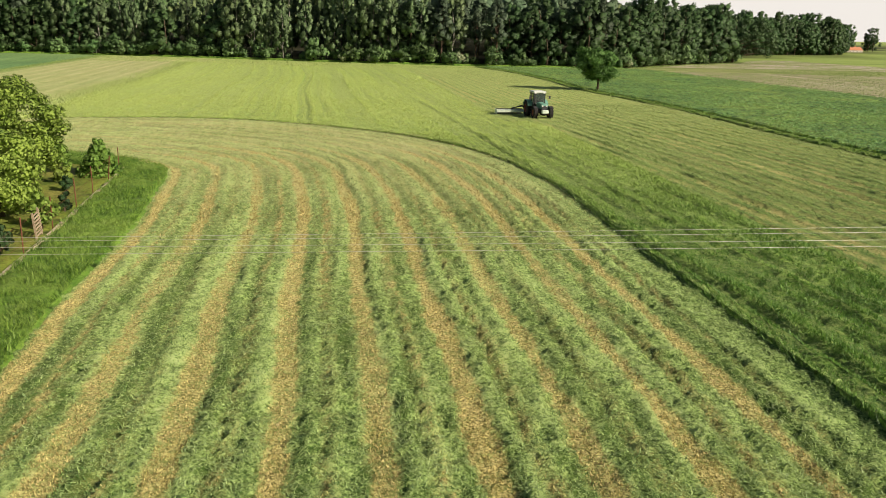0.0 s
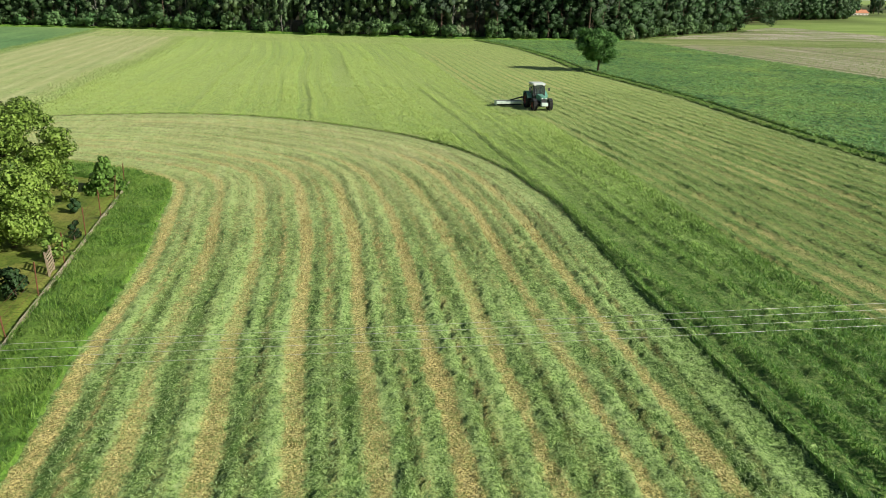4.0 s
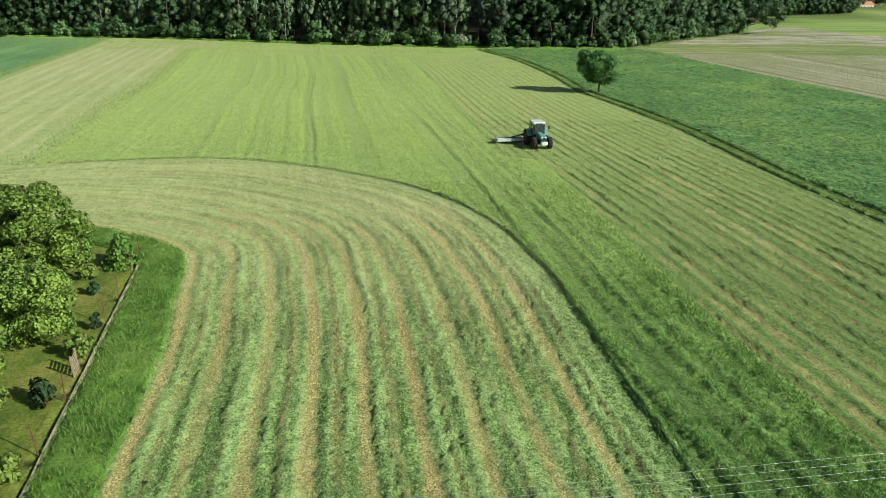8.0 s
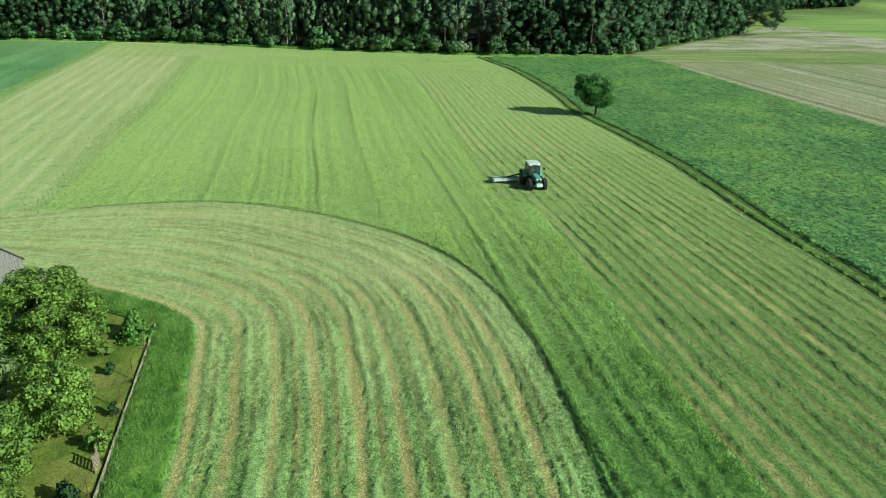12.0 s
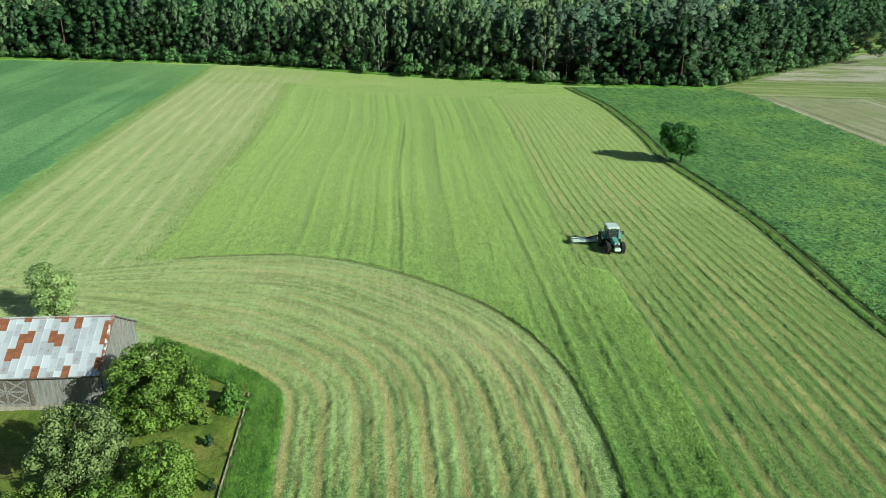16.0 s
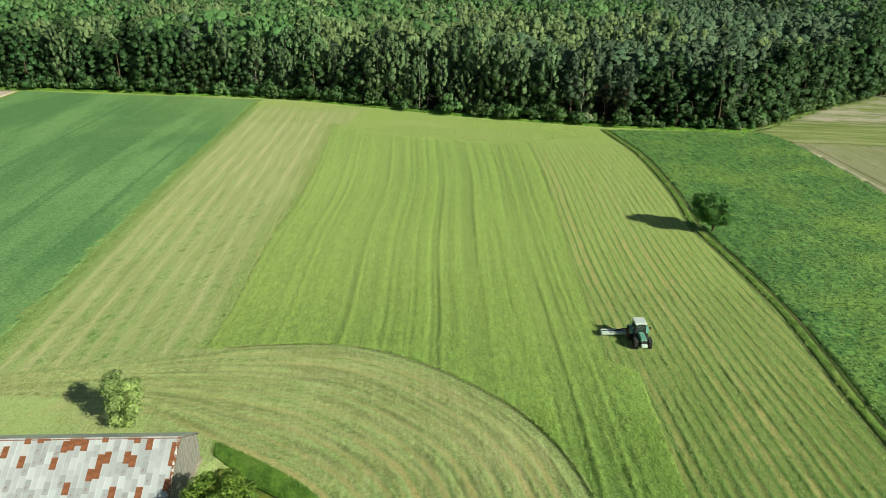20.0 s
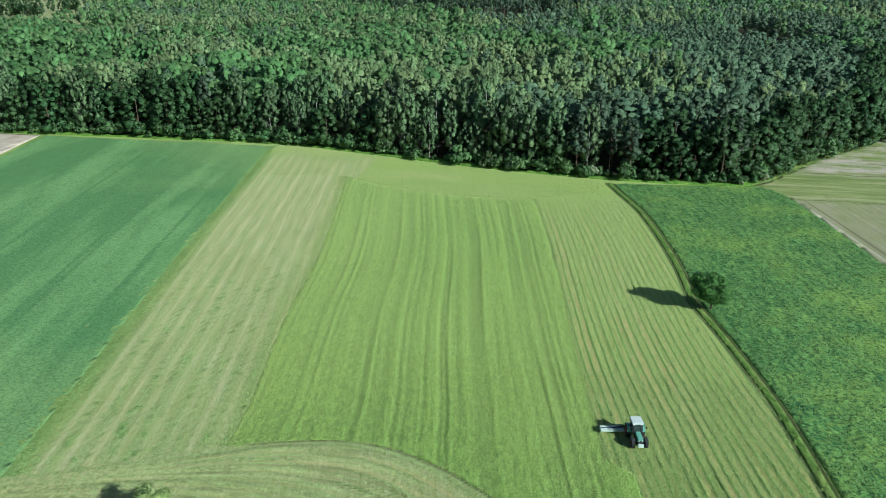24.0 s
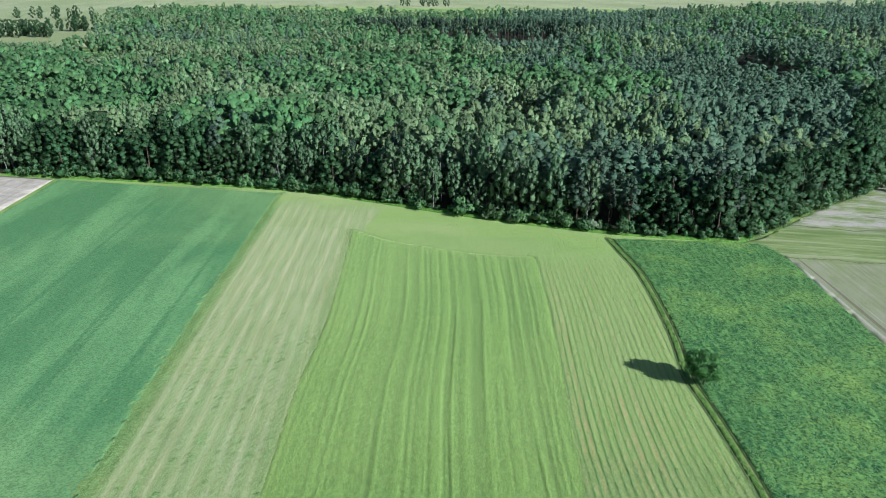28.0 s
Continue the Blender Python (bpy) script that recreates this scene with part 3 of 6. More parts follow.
row_q = to_cut + 0.5 * (value_noise(X * 0.06, Y * 0.03, 68) - 0.5) + 0.16 * (value_noise(X * 0.35, Y * 0.2, 69) - 0.5)
gain = np.clip(row_gain[np.floor(row_q / 1.125 + 0.5).astype(int) % 400] * (0.35 + 1.2 * value_noise(X * 0.15, Y * 0.06, 70)), 0, 1.3)
nx, ny = len(gx), len(gy)
quad = (np.arange(ny - 1)[:, None] * nx + np.arange(nx - 1)[None, :]).ravel()
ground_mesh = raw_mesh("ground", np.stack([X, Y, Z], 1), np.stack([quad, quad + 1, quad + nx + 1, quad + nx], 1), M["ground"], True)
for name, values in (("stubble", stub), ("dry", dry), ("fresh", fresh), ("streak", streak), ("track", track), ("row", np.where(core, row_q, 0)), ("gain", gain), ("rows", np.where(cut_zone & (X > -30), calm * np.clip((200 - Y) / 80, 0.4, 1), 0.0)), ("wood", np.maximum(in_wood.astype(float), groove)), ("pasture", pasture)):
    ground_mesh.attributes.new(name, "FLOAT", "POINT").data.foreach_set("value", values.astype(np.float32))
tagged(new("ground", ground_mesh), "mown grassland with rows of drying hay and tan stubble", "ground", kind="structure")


def field_patch(name, poly, cell_x, lines_y, height, ruffle, material, label, seed=1, rows=None, taper=None):
    """Standing growth over an outline: a rough top at its height, with an edge that drops to the ground; taper: a line towards which it thins out, and how wide."""
    poly = np.asarray(poly, float)
    lx = np.arange(poly[:, 0].min() - cell_x, poly[:, 0].max() + 2 * cell_x, cell_x)
    px, py = np.meshgrid(lx, lines_y)
    n, shape = px.shape[1], px.shape
    px, py = px.ravel(), py.ravel()
    gap = np.gradient(lines_y).repeat(n)
    reach = np.maximum(gap, cell_x) * 1.5
    ins = inside(poly, px, py)
    dist, qx, qy, _ = nearest(np.vstack([poly, poly[:1]]), px, py)
    keep = ins | (dist < reach)
    snap = (~ins & keep) | (ins & (dist < reach * 0.13))
    vx, vy = np.where(snap, qx, px), np.where(snap, qy, py)
    rs = np.random.RandomState(seed)
    if callable(height):
        height = height(vx, vy)
    z = height + (ruffle(vx, vy) if callable(ruffle) else ruffle) * (rs.rand(px.size) - 0.5) + height * 0.5 * (value_noise(vx * 0.7, vy * 0.7, seed) - 0.5)
    lane = np.zeros(px.size)
    if rows is not None:
        lane = rows(vx, vy)
        z = z + lane
    if taper is not None:
        z = 0.02 + (z - 0.02) * np.clip(nearest(taper[0], vx, vy)[0] / taper[1], 0, 1)
    z = np.where(snap, height * np.where((vy < 72) & (name == "uncut_meadow"), 0.95, 0.15) + 0.01 * (rs.rand(px.size) - 0.5), z)
    i = (np.arange(shape[0] - 1)[:, None] * n + np.arange(n - 1)[None, :]).ravel()
    quads = np.stack([i, i + 1, i + n + 1, i + n], 1)
    ok = keep[quads].all(1) & (ins[quads] & (dist[quads] > 0)).any(1)
    quads = quads[ok]
    e = np.concatenate([quads[:, [0, 1]], quads[:, [1, 2]], quads[:, [2, 3]], quads[:, [3, 0]]])
    key = np.sort(e, 1)
    key = key[:, 0].astype(np.int64) * len(px) + key[:, 1]
    _, first, count = np.unique(key, return_index=True, return_counts=True)
    rim = e[first[count == 1]]
    verts = np.stack([vx, vy, z], 1)
    low = verts.copy()
    low[:, 2] = -0.08
    used = np.unique(quads)
    remap = np.full(len(verts), -1)
    remap[used] = np.arange(len(used))
    used_rim = np.unique(rim)
    remap_low = np.full(len(verts), -1)
    remap_low[used_rim] = len(used) + np.arange(len(used_rim))
    walls = np.stack([remap[rim[:, 1]], remap[rim[:, 0]], remap_low[rim[:, 0]], remap_low[rim[:, 1]]], 1)
    me = raw_mesh(name, np.vstack([verts[used], low[used_rim]]), np.vstack([remap[quads], walls]), material, True)
    far_light_pale = np.zeros(px.size)
    if name == "uncut_meadow":
        # Haze and grazing light painted as paleness with distance; then the pale strip rim.
        far_light_pale = np.clip((vy - 28) / 50, 0, 1) * (0.6 + 0.4 * value_noise(vx * 0.07, vy * 0.03, 13))
        far_light_pale = np.maximum(far_light_pale, np.clip(1.25 - nearest(taper[0], vx, vy)[0] / (1.5 + 3 * value_noise(vx * 0.5, vy * 0.15, 15)), 0, 1))
    for key, val in (("lane", lane), ("far_light_pale", far_light_pale)):
        me.attributes.new(key, "FLOAT", "POINT").data.foreach_set("value", np.concatenate([val[used], val[used_rim]]).astype(np.float32))
    return tagged(new(name, me), label, "field" if "crop" in name else "grass", kind="structure")


def meadow_rows(x, y):
    """Old rows and wheel lines that fan between the two long edges."""
    dl, _, _, sl = nearest(STRIP_FLOW, x, y)
    dr, _, _, sr = nearest(CUT_FLOW, x, y)
    u = np.clip(-dl * sl, 0, None) / (np.clip(-dl * sl, 0, None) + np.clip(dr * sr, 0, None) + 0.01) * 50 + 1.6 * (value_noise(x * 0.03, y * 0.03, 17) - 0.5)
    lane = np.random.RandomState(5).rand(300)[np.floor(u / 0.62).astype(int) % 300] - 0.5
    z = 0.16 * lane * (0.3 + 1.2 * value_noise(x * 0.12, y * 0.04, 18))
    turn_row = nearest(ARC, x, y)[0]
    for at in (3.4, 5.3):
        z = z - 0.05 * np.clip(1.3 - np.abs(turn_row - at) / 0.4, 0, 1) * np.clip(value_noise(x * 0.08 + at, y * 0.08, 20) * 2 - 0.5, 0, 1)
    for at, deep in ((4.2, 0.10), (9.5, 0.08), (16.0, 0.07), (17.6, 0.10), (24.4, 0.07), (28.5, 0.13), (30.1, 0.11), (36.5, 0.13), (38.4, 0.11), (42.6, 0.12), (44.4, 0.08), (46.5, 0.12)):
        z = z - 1.1 * deep * np.clip(1.3 - np.abs(u - at) / 0.3, 0, 1) * np.clip(value_noise(x * 0.1 + at, y * 0.05, 19) * 2 - 0.25, 0, 1)
    return z


def meadow_height(x, y):
    left = np.interp(y, STRIP_RIGHT[:, 1], STRIP_RIGHT[:, 0])
    cut_edge = np.vstack([CUT_NEAR, CUT_FAR])
    right = np.interp(y, cut_edge[:, 1], cut_edge[:, 0])
    return 0.035 + 0.075 * np.clip((x - left) / 4, 0, 1) * np.clip((right - x) / 2, 0, 1) * np.clip((172 - y) / 6, 0, 1) + 0.04 * np.clip((75 - y) / 40, 0, 1) * np.clip((x + 30) / 25, 0, 1)


def meadow_tufts(x, y):
    return 0.05 + 0.11 * np.clip((95 - y) / 50, 0, 1)


far_lines = steps((2, 60, 0.26), (60, 100, 0.42), (100, 215, 0.8))
field_patch("uncut_meadow", MEADOW, 0.28, far_lines, meadow_height, meadow_tufts, M["meadow"], "tall uncut bright green meadow grass beside the mown rows", 21, meadow_rows, (np.vstack([STRIP_RIGHT, HEADLAND[1:]]), 3.0))
CROP_LEFT = np.vstack([STRIP_LEFT + [-2.2, 0], [(-173.7, 207.5), (-164.8, 171), (-128, 10)]])


def crop_rows(x, y):
    """Broad paler and darker bands, and thin tramlines, along the field."""
    d, _, _, sd = nearest(STRIP_LEFT, x, y)
    u = d * sd
    band = 0.035 * np.interp(u, [0, 4, 9, 15, 19, 24, 38, 48, 60, 75, 90], [-0.6, -0.4, 0.5, 0.8, -0.2, -0.7, -0.4, 0.7, -0.5, 0.2, 0.5])
    for at in (7.6, 19.4, 20.9, 38.0):
        band = band - 0.07 * np.clip(1.2 - np.abs(u - at) / 0.38, 0, 1)
    return band + 0.02 * (value_noise(x * 0.4, y * 0.1, 14) - 0.5)


field_patch("cereal_crop", CROP_LEFT, 0.6, steps((10, 215, 0.9)), 0.14, 0.04, M["crop_green"], "even blue-green young cereal crop with tramlines", 23, crop_rows, (STRIP_LEFT + [-2.2, 0], 2.0))
CROP_RIGHT = np.vstack([PATH_LINE + [1.0, 0], SOIL_LEFT + [-0.5, 0]])
field_patch("leafy_crop", CROP_RIGHT, 0.5, steps((3, 190, 0.6)), 0.19, 0.24, M["crop_leafy"], "dark green leafy crop with yellow-green weedy patches", 25)
VERGE = np.vstack([PATH_LINE + [-0.65, 0], (PATH_LINE + [0.42, 0])[::-1]])
field_patch("track_verge", VERGE, 0.3, steps((5, 185, 0.4)), 0.13, 0.22, M["track"], "rough grass verge between the ruts of a field track", 27)
near_edge = WOOD_EDGE[(WOOD_EDGE[:, 0] > -200) & (WOOD_EDGE[:, 0] < 44)]
field_patch("wood_verge", np.vstack([near_edge + [0, -2.2], (near_edge + [0, 2.0])[::-1]]), 0.8, steps((184, 216, 0.6)), 0.4, 0.3, M["tall_grass"], "rank dark grass along the foot of the wood", 28)
soil_poly = np.vstack([SOIL_LEFT + [-0.9, 0], [(140, 0), (150, 120), (123, 298), (94, 257), (65, 221), (45, 193)]])
field_patch("bare_field", soil_poly, 1.6, steps((0, 285, 1.6)), 0.05, 0.05, M["soil"], "pale bare soil with sparse weeds and wheel marks", 29)
soil_far = np.array([(-175.5, 207.5), (-166.5, 171), (-130, 10), (-300, 10), (-420, 200), (-197, 208)], float)
field_patch("bare_field", soil_far, 4.0, steps((10, 210, 4)), 0.05, 0.05, M["sand"], "pale sandy bare soil by the wood", 30)
TALL_END = int(np.argmin(np.hypot(TALL_EDGE[:, 0] + 29.6, TALL_EDGE[:, 1] - 49.4)))
tall_poly = np.vstack([TALL_EDGE[:TALL_END + 1], [(-28.6, 47.3), (-24, 44.6), (-20.5, 43.2), (-18.70, 42.1), (-14.18, 21.4), (-10.38, 4)]])
field_patch("tall_grass", tall_poly, 0.3, steps((4, 52, 0.3)), 0.2, 0.2, M["tall_grass"], "strip of tall rank grass along the garden fence", 33)
lawn_poly = np.array([(-18.9, 42.1), (-14.45, 21.4), (-10.65, 4), (-60, 2), (-60, 33.5), (-27.4, 39.2), (-27.4, 46.8), (-24, 44.4), (-20.5, 43.0)], float)
field_patch("garden_lawn", lawn_poly, 0.5, steps((2, 48, 0.5)), 0.06, 0.03, M["lawn"], "shaded mossy garden lawn with sunlit patches", 34)

# ---- trees ----


def cards(centres, normals, size, rs, hang=0.0):
    """Folded leaf sprays: a kite of two triangles at every place."""
    n = len(centres)
    nrm = normals + rs.normal(0, 0.22, (n, 3))
    nrm /= np.linalg.norm(nrm, axis=1, keepdims=True) + 1e-9
    t = np.cross(nrm, rs.normal(0, 1, (n, 3)))
    t[:, 2] -= hang * 2.0
    t -= nrm * (t * nrm).sum(1, keepdims=True)
    t /= np.linalg.norm(t, axis=1, keepdims=True) + 1e-9
    b = np.cross(nrm, t)
    s = (size * rs.uniform(0.6, 1.35, n))[:, None]
    w = s * rs.uniform(0.3, 0.5, n)[:, None]
    fold = nrm * s * 0.14
    v = np.stack([centres - t * s * 0.5, centres + b * w + fold + t * s * 0.06, centres + t * s * 0.5, centres - b * w + fold - t * s * 0.05], 1).reshape(-1, 3)
    i = np.arange(n)[:, None] * 4
    return v, np.vstack([i + [0, 2, 1], i + [0, 3, 2]])


def shell(lobes, n, rs, inner=0.72):
    """Places and outward ways over a set of lobes (centre, radii)."""
    area = np.array([r[0] * r[2] for _, r in lobes])
    pick = rs.choice(len(lobes), n, p=area / area.sum())
    c, r = np.array([l[0] for l in lobes])[pick], np.array([l[1] for l in lobes])[pick]
    w = rs.normal(0, 1, (n, 3))
    w /= np.linalg.norm(w, axis=1, keepdims=True)
    w[:, 2] = np.where(rs.rand(n) < 0.4, np.abs(w[:, 2]), w[:, 2])
    return c + w * r * rs.uniform(inner, 1.06, n)[:, None], w


def tube(points, radii, sides=7):
    """A tapered limb along points."""
    pts, v, f = np.array(points, float), [], []
    for k, p in enumerate(pts):
        d = pts[min(k + 1, len(pts) - 1)] - pts[max(k - 1, 0)]
        d /= np.linalg.norm(d) + 1e-9
        a = np.cross(d, (0.31, 0.95, 0.1))
        a /= np.linalg.norm(a)
        b = np.cross(d, a)
        for s in range(sides):
            g = 2 * math.pi * s / sides
            v.append(p + radii[k] * (a * math.cos(g) + b * math.sin(g)))
    for k in range(len(pts) - 1):
        for s in range(sides):
            i, j = k * sides + s, k * sides + (s + 1) % sides
            f.append((i, j, j + sides, i + sides))
    return np.array(v), np.array(f)


def joined(pieces):
    vs, fs, at = [], [], 0
    for v, f in pieces:
        vs.append(v), fs.append(np.asarray(f) + at)
        at += len(v)
    return np.vstack(vs), np.vstack(fs)


def crown_lobes(h, rs):
    """The masses of a shrub h metres high."""
    out = []
    for _ in range(7):
        a, q = rs.uniform(0, 6.28), rs.uniform(0.1, 1)
        z = rs.uniform(0.25, 0.75)
        r = h * rs.uniform(0.2, 0.3)
        out.append(((h * 0.38 * q * math.cos(a), h * 0.38 * q * math.sin(a), z * h), (r, r, r * 0.85)))
    return out


# woodland trees, for a height of 1: lowest leaves, half width, where the top begins to taper and how fast, how many clumps, their half width and their height to width
HABIT = {
    "birch": (0.16, 0.185, 0.42, 0.60, 42, (0.030, 0.052), (1.0, 1.7)),
    "broad": (0.06, 0.235, 0.46, 0.52, 40, (0.042, 0.070), (0.9, 1.4)),
    "pine": (0.36, 0.150, 0.50, 0.70, 30, (0.034, 0.056), (0.8, 1.3)),
}


def half_width(kind, z):
    low, wide, taper, power = HABIT[kind][:4]
    return wide * min(1.0, max(0.03, 1.0 - z) / taper) ** power * min(1.0, 0.35 + max(0.0, z - low) / 0.22)


def clumps(kind, rs, low, count, lump):
    """The leaf clumps at the ends of the boughs of a tree of height 1."""
    size, shape = HABIT[kind][5:]
    lean = rs.normal(0, 0.02, 2)
    out = [((lean[0], lean[1], 0.925), (0.035 * lump, 0.035 * lump, 0.05))]
    for k in range(count):
        z = low + (0.94 - low) * ((k + rs.rand()) / count) ** 0.85
        a = k * 2.4 + rs.uniform(-0.7, 0.7)
        q = half_width(kind, z) * rs.uniform(0.35, 1.1)
        r = rs.uniform(*size) * (1.15 - 0.4 * z) * lump
        out.append(((lean[0] * z + q * math.cos(a), lean[1] * z + q * math.sin(a), z), (r, r, r * rs.uniform(*shape))))
    return out


def tufts(p, w, size, rs, hang):
    """One pointed tuft of leaves at every place."""
    n = len(p)
    t = rs.normal(0, 0.7, (n, 3)) + w * 0.5
    t[:, 2] += 0.25 - 1.6 * hang
    t /= np.linalg.norm(t, axis=1, keepdims=True) + 1e-9
    b = np.cross(t, w + rs.normal(0, 0.5, (n, 3)))
    b /= np.linalg.norm(b, axis=1, keepdims=True) + 1e-9
    s = (size * rs.uniform(0.6, 1.4, n))[:, None]
    v = np.stack([p - t * s * 0.4 - b * s * 0.32, p - t * s * 0.3 + b * s * 0.34, p + t * s * 0.62], 1).reshape(-1, 3)
    return v, np.arange(3 * n).reshape(-1, 3)


def wood_crown(kind, n, size, rs, low=None, count=None, lump=1.0, dome=0.5, fill=0.9):
    """A woodland crown of height 1: rough clumps on the boughs, each set about with pointed tufts."""
    masses = clumps(kind, rs, low or HABIT[kind][0], count or HABIT[kind][4], lump)
    p, w = shell(masses, n, rs, 0.8)
    v, f = tufts(p, w, size, rs, {"birch": 0.75, "broad": 0.2, "pine": 0.0}[kind])

    def ways(at, way, jitter):
        out = (at - (0, 0, 0.45)) * (1, 1, 0.6)
        out /= np.linalg.norm(out, axis=1, keepdims=True) + 1e-9
        return way * (1 - dome) + out * dome + rs.normal(0, jitter, at.shape) + (0, 0, 0.12)

    pieces, normals = [(v, f)], [np.repeat(ways(p, w, 0.14), 3, 0)]
    ball, faces = (BLOB_V, BLOB_F) if len(masses) > 16 else (OCTA_V, OCTA_F)
    for k, (c, r) in enumerate(masses):
        d = ball[:, (k % 3, (k + 1) % 3, (k + 2) % 3)] * rs.uniform(0.82, 1.15, (len(ball), 1))
        q = np.array(c) + d * r * np.array(fill)
        pieces.append((q, faces)), normals.append(ways(q, d, 0.1))
    v, f = joined(pieces)
    return v, f, np.vstack(normals), masses


def trunk_mesh(h, radius, lobes, rs, material, reach=0.85, limbs=5):
    bend = rs.normal(0, h * 0.012, (5, 2))
    zs = np.linspace(0, reach * h, 5)
    pts = [(bend[k][0] * (k > 0), bend[k][1] * (k > 0), z) for k, z in enumerate(zs)]
    pieces = [tube(pts, [radius * 1.25, radius, radius * 0.8, radius * 0.55, radius * 0.2])]
    for c, r in lobes[:limbs]:
        z0 = max(0.12 * h, c[2] * 0.62)
        k = z0 / (reach * h) * 4
        i = min(3, int(k))
        p0 = np.array(pts[i]) + (np.array(pts[i + 1]) - np.array(pts[i])) * (k - i)
        mid = p0 * 0.5 + np.array(c) * 0.5 + (0, 0, 0.04 * h)
        pieces.append(tube([p0, mid, c], [radius * 0.45, radius * 0.28, radius * 0.1], 5))
    v, f = joined(pieces)
    return raw_mesh("trunk", v, f, material, True)


BLOB = bmesh.new()
bmesh.ops.create_icosphere(BLOB, subdivisions=1, radius=1.0)
BLOB_V = np.array([v.co[:] for v in BLOB.verts])
BLOB_F = np.array([[v.index for v in f.verts] for f in BLOB.faces])
BLOB.free()
OCTA_V = np.array([(1, 0, 0), (0, 1, 0), (-1, 0, 0), (0, -1, 0), (0, 0, 1), (0, 0, -1)], float) * 1.12
OCTA_F = np.array([(0, 1, 4), (1, 2, 4), (2, 3, 4), (3, 0, 4), (1, 0, 5), (2, 1, 5), (3, 2, 5), (0, 3, 5)])


def crown_arrays(lobes, n, size, rs, hang, middle, share=0.5, jitter=0.22, inner=0.72, fill=0.8, low=None, over=None):
    """A crown: rough inner masses clothed in leaf sprays, with normals that point out of the crown."""
    p, w = shell(over or lobes, n, rs, inner)
    if low is not None:
        p[:, 2] = np.maximum(p[:, 2], low)
    v, f = cards(p, w, size, rs, hang)
    pieces, ways = [(v, f)], [np.repeat(outward(p, w, middle, rs, share, jitter), 4, 0)]
    for c, r in lobes:
        d = BLOB_V * rs.uniform(0.8, 1.15, (len(BLOB_V), 1))
        q = np.array(c) + d * np.array(r) * fill
        pieces.append((q, BLOB_F))
        ways.append(outward(q, BLOB_V, middle, rs, share, jitter * 0.5))
    v, f = joined(pieces)
    return v, f, np.vstack(ways)


def soften(me, ways):
    """Leaf sprays take their light as the mass that they clothe: each corner's normal points out of the crown."""
    ways = ways / (np.linalg.norm(ways, axis=1, keepdims=True) + 1e-9)
    me.attributes.new("custom_normal", "FLOAT_VECTOR", "POINT").data.foreach_set("vector", ways.astype(np.float32).ravel())
    return me


def outward(p, w, middle, rs, share=0.5, jitter=0.22):
    o = p - middle
    o /= np.linalg.norm(o, axis=1, keepdims=True) + 1e-9
    return w * (1 - share) + o * share + rs.normal(0, jitter, p.shape) + (0, 0, 0.15)


def make_tree(name, h, n, size, leaf, bark, seed, label, category="tree", radius=None, hang=0.0, lobes=None, limbs=5, inner=0.72, group="", share=0.45, jitter=0.3, fill=0.62):
    """A tree at the origin: an empty with a trunk and a crown of leaf sprays."""
    rs = np.random.RandomState(seed)
    lobes = lobes or crown_lobes(h, rs)
    v, f, ways = crown_arrays(lobes, n, size, rs, hang, (0, 0, 0.5 * h), share, jitter, inner, fill, 0.06 * h)
    root = tagged(new(name), label, category, group)
    root.empty_display_size = 0.3
    for part_name, me in (("trunk", trunk_mesh(h, radius or h * 0.011, lobes, rs, bark, 0.85, limbs)), ("crown", soften(raw_mesh("crown", v, f, leaf, True), ways))):
        new(part_name, me).parent = root
    return root


def make_wood_tree(name, kind, h, n, size, leaf, bark, seed, label, radius=None, limbs=6, count=None):
    """A woodland tree at the origin: an empty with a trunk and a crown."""
    rs = np.random.RandomState(seed)
    v, f, ways, masses = wood_crown(kind, n, size / h, rs, None, count, 1.15 if count is None else 1.6, 0.5, 0.78)
    boughs = [(tuple(x * h for x in c), r) for c, r in masses[2::3]]
    root = tagged(new(name), label, "tree", "trees at the wood's edge" if count is None else "trees far off between the fields")
    root.empty_display_size = 0.3
    for part_name, me in (("trunk", trunk_mesh(h, radius or h * 0.011, boughs, rs, bark, 0.9, limbs)), ("crown", soften(raw_mesh("crown", v * h, f, leaf, True), ways))):
        new(part_name, me).parent = root
    return root


def place(ob, x, y, turn=0.0, size=1.0, tall=1.0, z=0.0):
    ob.matrix_basis = Matrix.LocRotScale((x, y, z), Euler((0, 0, turn)), (size, size, size * tall))
    return ob


def copy_at(ob, x, y, turn, size=1.0, tall=1.0):
    made = copy_thing(ob, Matrix.Identity(4))
    return place(made, x, y, turn, size, tall)


